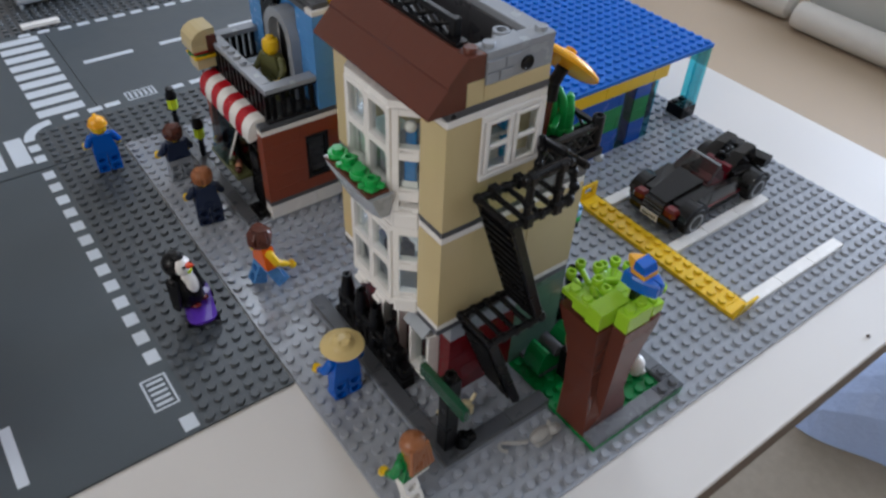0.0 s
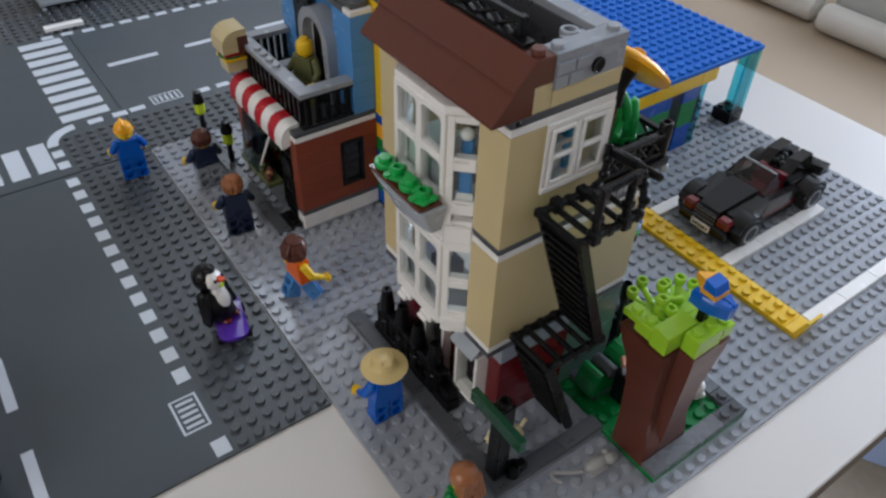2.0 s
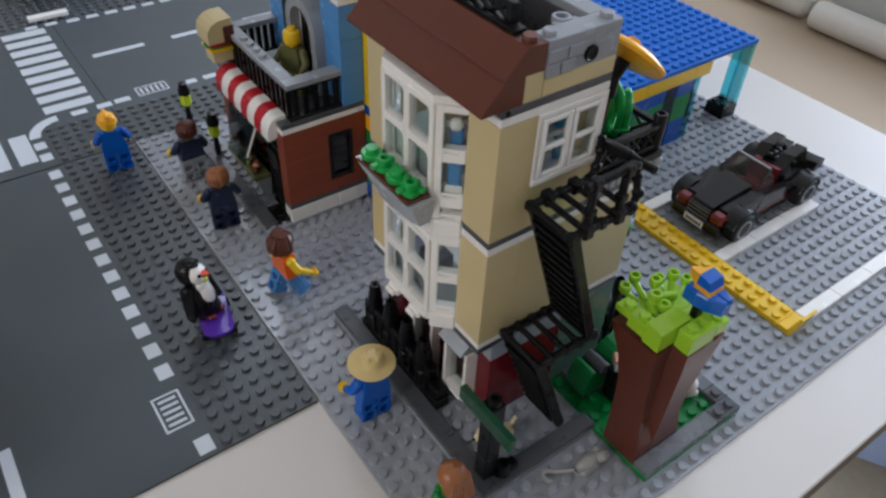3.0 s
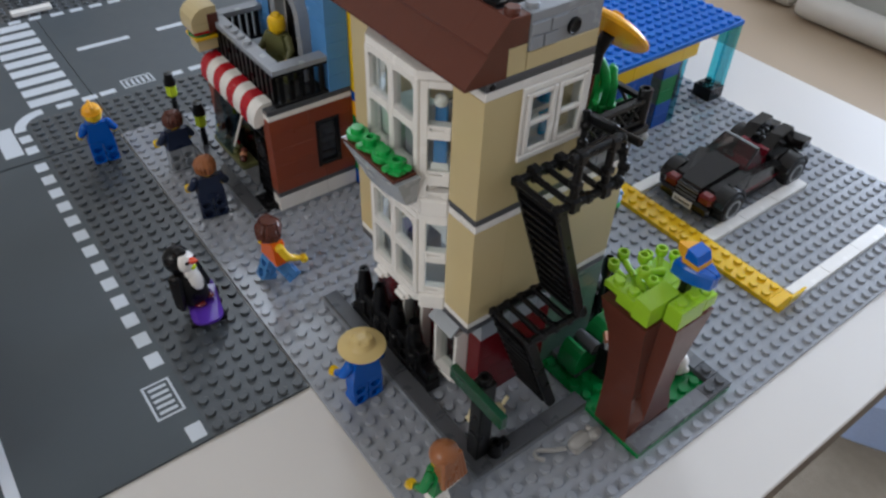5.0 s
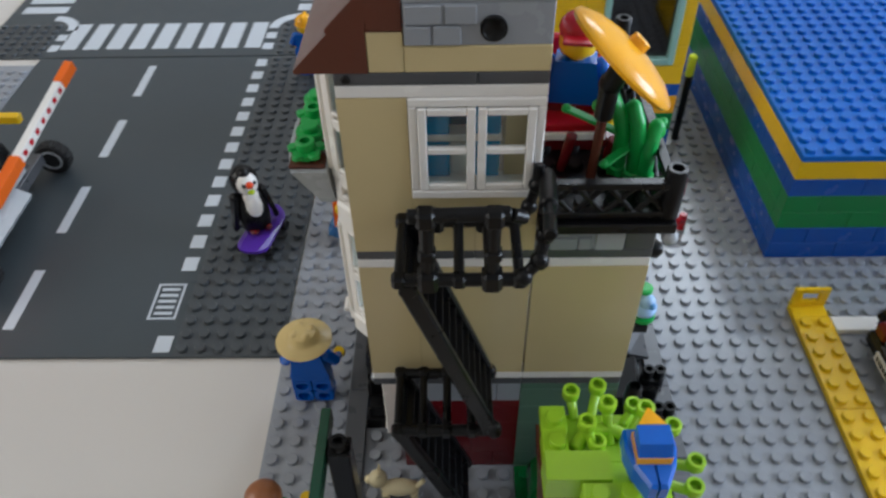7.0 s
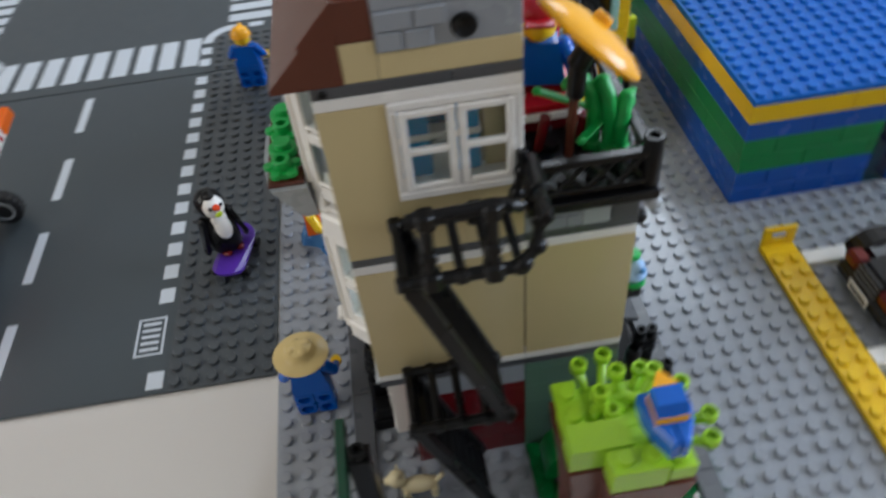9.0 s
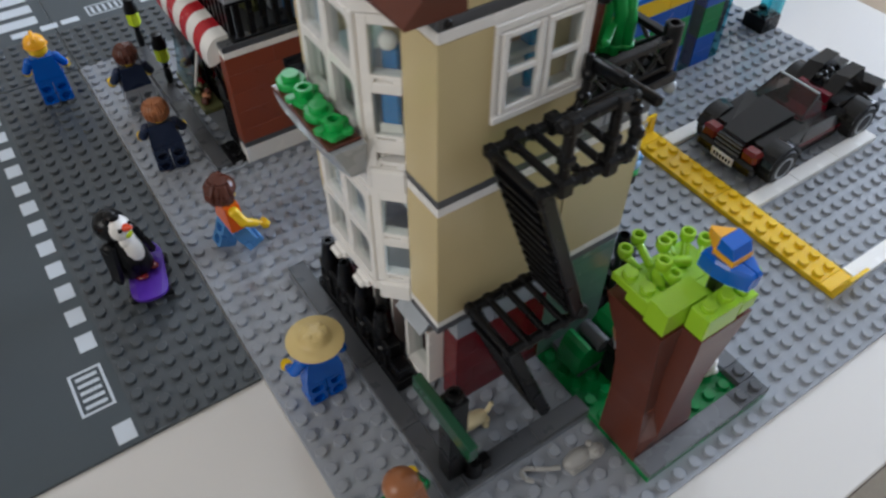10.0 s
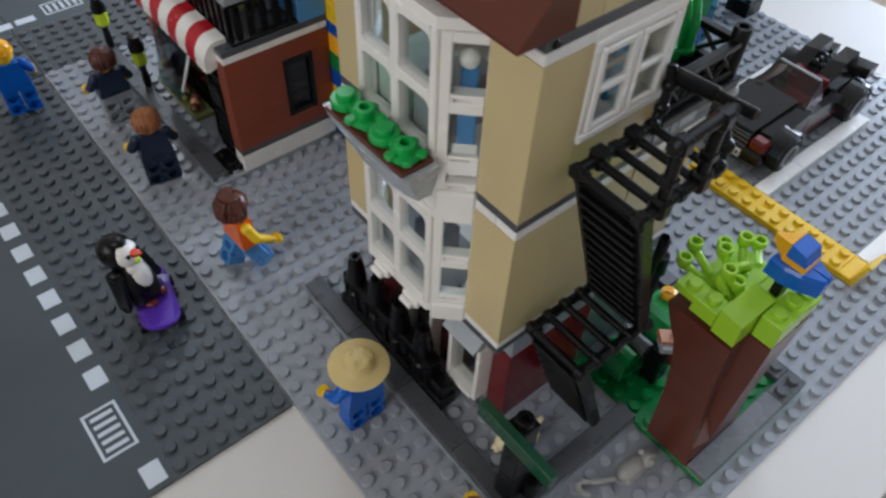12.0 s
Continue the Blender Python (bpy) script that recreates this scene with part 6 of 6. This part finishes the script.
part("jib", G().box(-24.5, 17.6, 3.0, -20.5, 18.2, 3.6, YEL), tow, "yellow cross bar")
part("winch", G().lathe([(0.9, -0.4), (0.9, 0.4)], BLACK, 16, (-19.6, 12.5, 4.0), Matrix.Rotation(radians(90), 4, "Y")), tow, "black winch drum")

# pale trailer parked beyond the side street
lorry = thing("toy_trailer", (3, 67, 0), "pale grey toy trailer parked on the dark studded strip", "toy trailer")
part("body", G().box(-0.8, 65.0, 0.7, 6.6, 70.5, 5.5, CUP, 0.1).box(-0.9, 64.9, 0.62, 6.7, 70.6, 0.95, LG, 0.05), lorry)
part("chassis", G().box(6.72, 65.4, 0.7, 15.0, 70.0, 1.5, DG, 0.06).box(7.0, 65.6, 1.5, 14.8, 69.8, 2.0, LG, 0.06), lorry, "dark grey chassis")
for y in (65.3, 70.1):
    part("leg", G().rod((-0.5, y, 0.02), (-0.5, y, 0.7), 0.22, CUP), lorry)
    for x in (8.4, 11.2):
        part("wheel", G().lathe([(0.6, -0.4), (0.95, -0.3), (0.95, 0.3), (0.6, 0.4), (0.5, 0.3)], BLACK, 18, (x, y, 0.97), Matrix.Rotation(radians(90), 4, "X")), lorry, "black wheel")

# ---- toy figures: each one plain moulded mesh ----
def holed(g, x0, x1, z0, z1, y0, y1, r, mat, n=16):
    """A block from y0 to y1 with a round hole in its y0 face."""
    xc, zc, hx, hz = (x0 + x1) / 2, (z0 + z1) / 2, (x1 - x0) / 2, (z1 - z0) / 2
    rim, edge = [], []
    for k in range(n):
        a = math.tau * (k + 0.5) / n
        c, s = math.cos(a), math.sin(a)
        q = 1 / max(abs(c) / hx, abs(s) / hz)
        rim.append((xc + r * c, zc + r * s))
        edge.append((xc + q * c, zc + q * s))
    v = [(x, y0, z) for x, z in rim] + [(x, y0, z) for x, z in edge] + [(x, y1, z) for x, z in rim] + [(x, y1, z) for x, z in edge]
    f = []
    for k in range(n):
        j = (k + 1) % n
        f += [(k, n + k, n + j, j), (2 * n + k, k, j, 2 * n + j), (n + k, 3 * n + k, 3 * n + j, n + j)]
    f.append(list(range(2 * n, 3 * n))[::-1])
    g.add(v, [q[::-1] for q in f], mat)


def figure(x, y, z, turn, legs, torso, arms, head, top, label, hair=None, stride=0.0, reach=0.35, kind_name="toy_figure", left=None):
    """turn: degrees from facing +y, to the left."""
    g = G()
    for s in (-1, 1):
        a = stride * s
        m = Matrix.Translation((s * 0.5, 0, 1.75)) @ Matrix.Rotation(a, 4, "X") @ Matrix.Translation((-s * 0.5, 0, -1.75))
        t = G().box(s * 0.5 - 0.47, -0.1, 0.0, s * 0.5 + 0.47, 0.62, 0.45, legs, 0.06).box(s * 0.5 - 0.47, -0.1, 0.4, s * 0.5 + 0.47, 0.42, 1.55, legs, 0.06)
        for za, zb in ((0.0, 0.8), (0.8, 1.62)):
            holed(t, s * 0.5 - 0.47, s * 0.5 + 0.47, za, zb, -0.42, -0.08, 0.3, legs)
        t.lathe([(0.42, -0.46), (0.42, 0.46)], legs, 14, (s * 0.5, 0, 1.5), Matrix.Rotation(radians(90), 4, "Y"))
        g2 = t.moved(m)
        for k, mat in enumerate(g2.mats):
            idx = [i for i, mi in enumerate(g2.m) if mi == k]
            g.add(g2.v, [g2.f[i] for i in idx], mat, [g2.s[i] for i in idx])
    g.box(-0.95, -0.42, 1.6, 0.95, 0.42, 1.95, legs, 0.06)
    g.hexa([(-0.97, -0.45, 1.95), (0.97, -0.45, 1.95), (0.97, 0.45, 1.95), (-0.97, 0.45, 1.95)], [(-0.68, -0.42, 3.55), (0.68, -0.42, 3.55), (0.68, 0.42, 3.55), (-0.68, 0.42, 3.55)], torso)
    for s in (-1, 1):
        sh = Vector((s * 0.86, 0, 3.25))
        rc = reach if s > 0 or left is None else left
        el = Vector((s * 1.2, rc * 0.5, 2.6))
        ha = Vector((s * 1.28, rc + 0.45, 2.15))
        g.ball(*sh, 0.32, arms).rod(sh, el, 0.29, arms, 12).ball(*el, 0.29, arms).rod(el, ha, 0.27, arms, 12, 0.22)
        g.rod(ha, ha + Vector((0, 0.22, -0.12)), 0.14, SKIN, 10)
        g.lathe([(0.16, -0.2), (0.27, -0.2), (0.27, 0.2), (0.16, 0.2)], SKIN, 12, ha + Vector((0, 0.36, -0.2)), Matrix.Rotation(radians(25), 4, "X"))
    g.lathe([(0.3, 3.55), (0.34, 3.62), (0.34, 3.72)], head, 14)
    g.lathe([(0.42, 3.68), (0.6, 3.82), (0.63, 4.0), (0.63, 4.5), (0.58, 4.68), (0.4, 4.78), (0.3, 4.8), (0.3, 4.95), (0.27, 5.0)], head, 18)
    if top == "hair":
        random.seed(int(abs(x * 10) + abs(y * 7)))
        g.ball(0, -0.04, 4.5, 0.74, hair, 1.0, 1.0, 0.82, 18)
        g.ball(0, -0.22, 4.2, 0.62, hair, 1.08, 0.78, 0.95, 16)
        for k in range(11):
            a = math.pi * (0.95 + 1.1 * k / 10)
            b = a + random.uniform(-0.15, 0.15)
            g.path([(0.1 * math.cos(a), 0.1 + 0.1 * math.sin(a), 5.08), (0.5 * math.cos(b), 0.5 * math.sin(b), 4.93), (0.72 * math.cos(b), 0.72 * math.sin(b) - 0.03, 4.5), (0.64 * math.cos(b), 0.64 * math.sin(b) - 0.05, 3.95)], 0.1, hair, 8)
    elif top == "bob":
        random.seed(5)
        g.ball(0, -0.04, 4.5, 0.8, hair, 1.0, 1.0, 0.84, 18)
        g.ball(0, -0.34, 4.1, 0.72, hair, 1.05, 0.72, 0.85, 16)
        for k in range(15):
            a = math.pi * (0.9 + 1.2 * k / 14)
            b = a + random.uniform(-0.2, 0.2)
            r = 0.86 + random.uniform(-0.05, 0.06)
            g.path([(0.1 * math.cos(a), 0.15 + 0.1 * math.sin(a), 5.14), (0.56 * math.cos(b), 0.56 * math.sin(b), 5.02), (r * math.cos(b), r * math.sin(b), 4.5), (r * 0.95 * math.cos(a), r * 0.95 * math.sin(a) - 0.1, 4.1), (r * 0.8 * math.cos(b), r * 0.8 * math.sin(b) - 0.05, 3.85)], 0.15, hair, 8)
    elif top == "long":
        g.ball(0, -0.05, 4.5, 0.76, hair, 1.0, 1.0, 0.85, 18)
        g.hexa([(-0.78, -0.85, 3.1), (0.78, -0.85, 3.1), (0.62, -0.1, 3.3), (-0.62, -0.1, 3.3)], [(-0.66, -0.6, 4.6), (0.66, -0.6, 4.6), (0.6, 0.1, 4.7), (-0.6, 0.1, 4.7)], hair)
        for k in range(7):
            xx = -0.6 + 0.2 * k
            g.rod((xx * 1.15, -0.82, 3.05), (xx * 0.8, -0.55, 4.8), 0.16, hair, 8)
    elif top == "helmet":
        g.ball(0, 0, 4.5, 0.72, hair, 1, 1, 0.85, 18)
        g.lathe([(0.74, 4.3), (0.78, 4.36), (0.74, 4.45)], hair, 20)
        g.box(-0.14, -0.65, 4.7, 0.14, 0.6, 5.14, hair, 0.1)
    elif top == "cap":
        g.ball(0, 0, 4.6, 0.7, hair, 1, 1, 0.8, 18)
        g.box(-0.5, 0.3, 4.5, 0.5, 1.15, 4.62, hair, 0.05)
    elif top == "straw":
        g.lathe([(0.55, 4.46), (1.0, 4.4), (1.3, 4.34), (1.33, 4.4), (1.1, 4.5), (0.84, 4.56), (0.74, 4.64), (0.6, 4.95), (0.36, 5.05), (0.2, 5.08)], hair, 28)
        for a in range(4):
            g.ball(0.36 * math.cos(a * 1.57 + 0.5), 0.36 * math.sin(a * 1.57 + 0.5), 4.96, 0.24, hair, 1, 1, 0.6, 10)
    g.moved(Matrix.Translation((x, y, z)) @ Matrix.Rotation(radians(turn), 4, "Z"))
    return solid(kind_name, g, (x, y, z), label, "toy figure", "toy figures")


figure(-2.2, 28.7, 0.2, -5, BLUE, BLUE, BLUE, SKIN, "helmet", "toy figure in blue overalls with an orange helmet", YORG)
figure(2.4, 24.4, 0.2, 0, LG, DBLUE, DBLUE, SKIN, "hair", "toy figure in a dark blue jacket with brown hair", HAIRB)
figure(2.0, 17.5, 0.2, -8, DBLUE, DBLUE, DBLUE, SKIN, "hair", "toy figure in a dark blue suit with ginger hair", HAIRO)
figure(2.6, 8.7, 0.25, -86, MBLUE, ORG, SKIN, SKIN, "bob", "walking toy figure with an orange vest and brown hair", HAIRB, 0.42, 0.55, left=-0.3)
figure(2.2, -2.8, 0.2, 0, BLUE, BLUE, BLUE, SKIN, "straw", "toy farmer figure in blue with a straw hat", STRAW)
figure(1.75, -10.8, 0.25, 5, WHITE, GREEN, GREEN, SKIN, "long", "toy figure with long ginger hair, green top and white legs", HAIRO, 0.5, left=0.1)
figure(9.7, 19.6, 8.0, 112, OLIVE, OLIVE, OLIVE, SKIN, "bald", "bald toy figure in an olive shirt on the balcony")
figure(13.5, -2.4, 15.5, 170, DRED, BLUE, BLUE, SKIN, "cap", "toy figure in blue with a red cap on the terrace", RED)

REDO = plastic("red_orange_plastic", (226, 70, 30), 0.2)
# toy penguin-suit figure on a purple skateboard
board = thing("skateboard", (-2.7, 8.2, 0.2), "purple toy skateboard with black wheels on the dark studded strip", "skateboard")
n, pts = 10, []
outline = [(0.62 * math.cos(a), -1.2 + 0.98 * math.sin(a)) for a in [math.pi + math.pi * k / n for k in range(n + 1)]] + [(0.62 * math.cos(a), 1.2 + 0.98 * math.sin(a)) for a in [math.pi * k / n for k in range(n + 1)]]
lift = lambda yy: 0.28 * max(0, abs(yy) - 1.3) ** 1.5
g = G().hexa([(x, y, 0.62 + lift(y)) for x, y in outline], [(x * 1.02, y * 1.02, 0.86 + lift(y)) for x, y in outline], PURP)
rot = Matrix.Translation((-2.55, 8.75, 0.2)) @ Matrix.Rotation(radians(-12), 4, "Z") @ Matrix.Diagonal((1.55, 1.0, 1.0, 1.0))
part("deck", g.moved(rot), board, "glossy purple deck")
for yy in (-1.2, 1.2):
    for xx in (-0.55, 0.55):
        part("wheel", G().lathe([(0.3, -0.17), (0.34, -0.12), (0.34, 0.12), (0.3, 0.17)], BLACK, 14, (xx, yy, 0.34), Matrix.Rotation(radians(90), 4, "Y")).moved(rot), board)
    part("truck", G().box(-0.5, yy - 0.15, 0.3, 0.5, yy + 0.15, 0.66, BLACK, 0.05).moved(rot), board)
g = G()
g.lathe([(0.78, 0.1), (0.95, 0.35), (0.97, 1.2), (0.82, 2.1), (0.62, 2.6)], BLACK, 20)
g.ball(0, 0.08, 3.32, 0.85, BLACK, 1, 1.05, 1.08, 20)
g.ball(0, -0.5, 3.26, 0.72, WHITE, 0.9, 0.8, 1.02, 18)
g.ball(0, -0.52, 1.75, 0.7, WHITE, 0.78, 0.8, 1.45, 18)
g.ball(0, -0.58, 2.45, 0.46, WHITE, 1.1, 0.75, 1.0, 14)
g.ball(0, -0.34, 4.0, 0.34, BLACK, 1.1, 1.5, 0.8, 12)
g.lathe([(0.24, 0), (0.2, 0.25), (0.04, 0.6)], REDO, 12, (0, -0.95, 3.38), Matrix.Rotation(radians(80), 4, "X"))
g.ball(0, -0.98, 2.92, 0.26, LEMON, 0.9, 0.6, 0.7, 10)
for s in (-1, 1):
    g.ball(s * 0.34, -0.97, 3.42, 0.12, BLACK, n=8)
    wing_low = [(s * 1.3 - 0.14, -0.3, 0.5), (s * 1.3 + 0.14, -0.3, 0.5), (s * 1.3 + 0.14, 0.3, 0.5), (s * 1.3 - 0.14, 0.3, 0.5)]
    g.hexa(wing_low, [(s * 0.85 - 0.16, -0.4, 2.5), (s * 0.85 + 0.16, -0.4, 2.5), (s * 0.85 + 0.16, 0.45, 2.5), (s * 0.85 - 0.16, 0.45, 2.5)], BLACK)
    g.ball(s * 0.85, 0.02, 2.4, 0.42, BLACK, 0.7, 1.0, 0.8, 12).ball(s * 1.3, 0.0, 0.5, 0.3, BLACK, 0.6, 1.0, 1.0, 10)
    g.ball(s * 0.42, -0.6, 0.16, 0.36, DRED, 0.85, 1.4, 0.45, 12)
g.moved(Matrix.Translation((-2.85, 9.1, 1.06)) @ Matrix.Rotation(radians(33), 4, "Z") @ Matrix.Rotation(radians(-10), 4, "X"))
solid("toy_figure", g, (-2.85, 8.9, 1.06), "black and white penguin-suit toy figure on the skateboard", "toy figure", "toy figures")
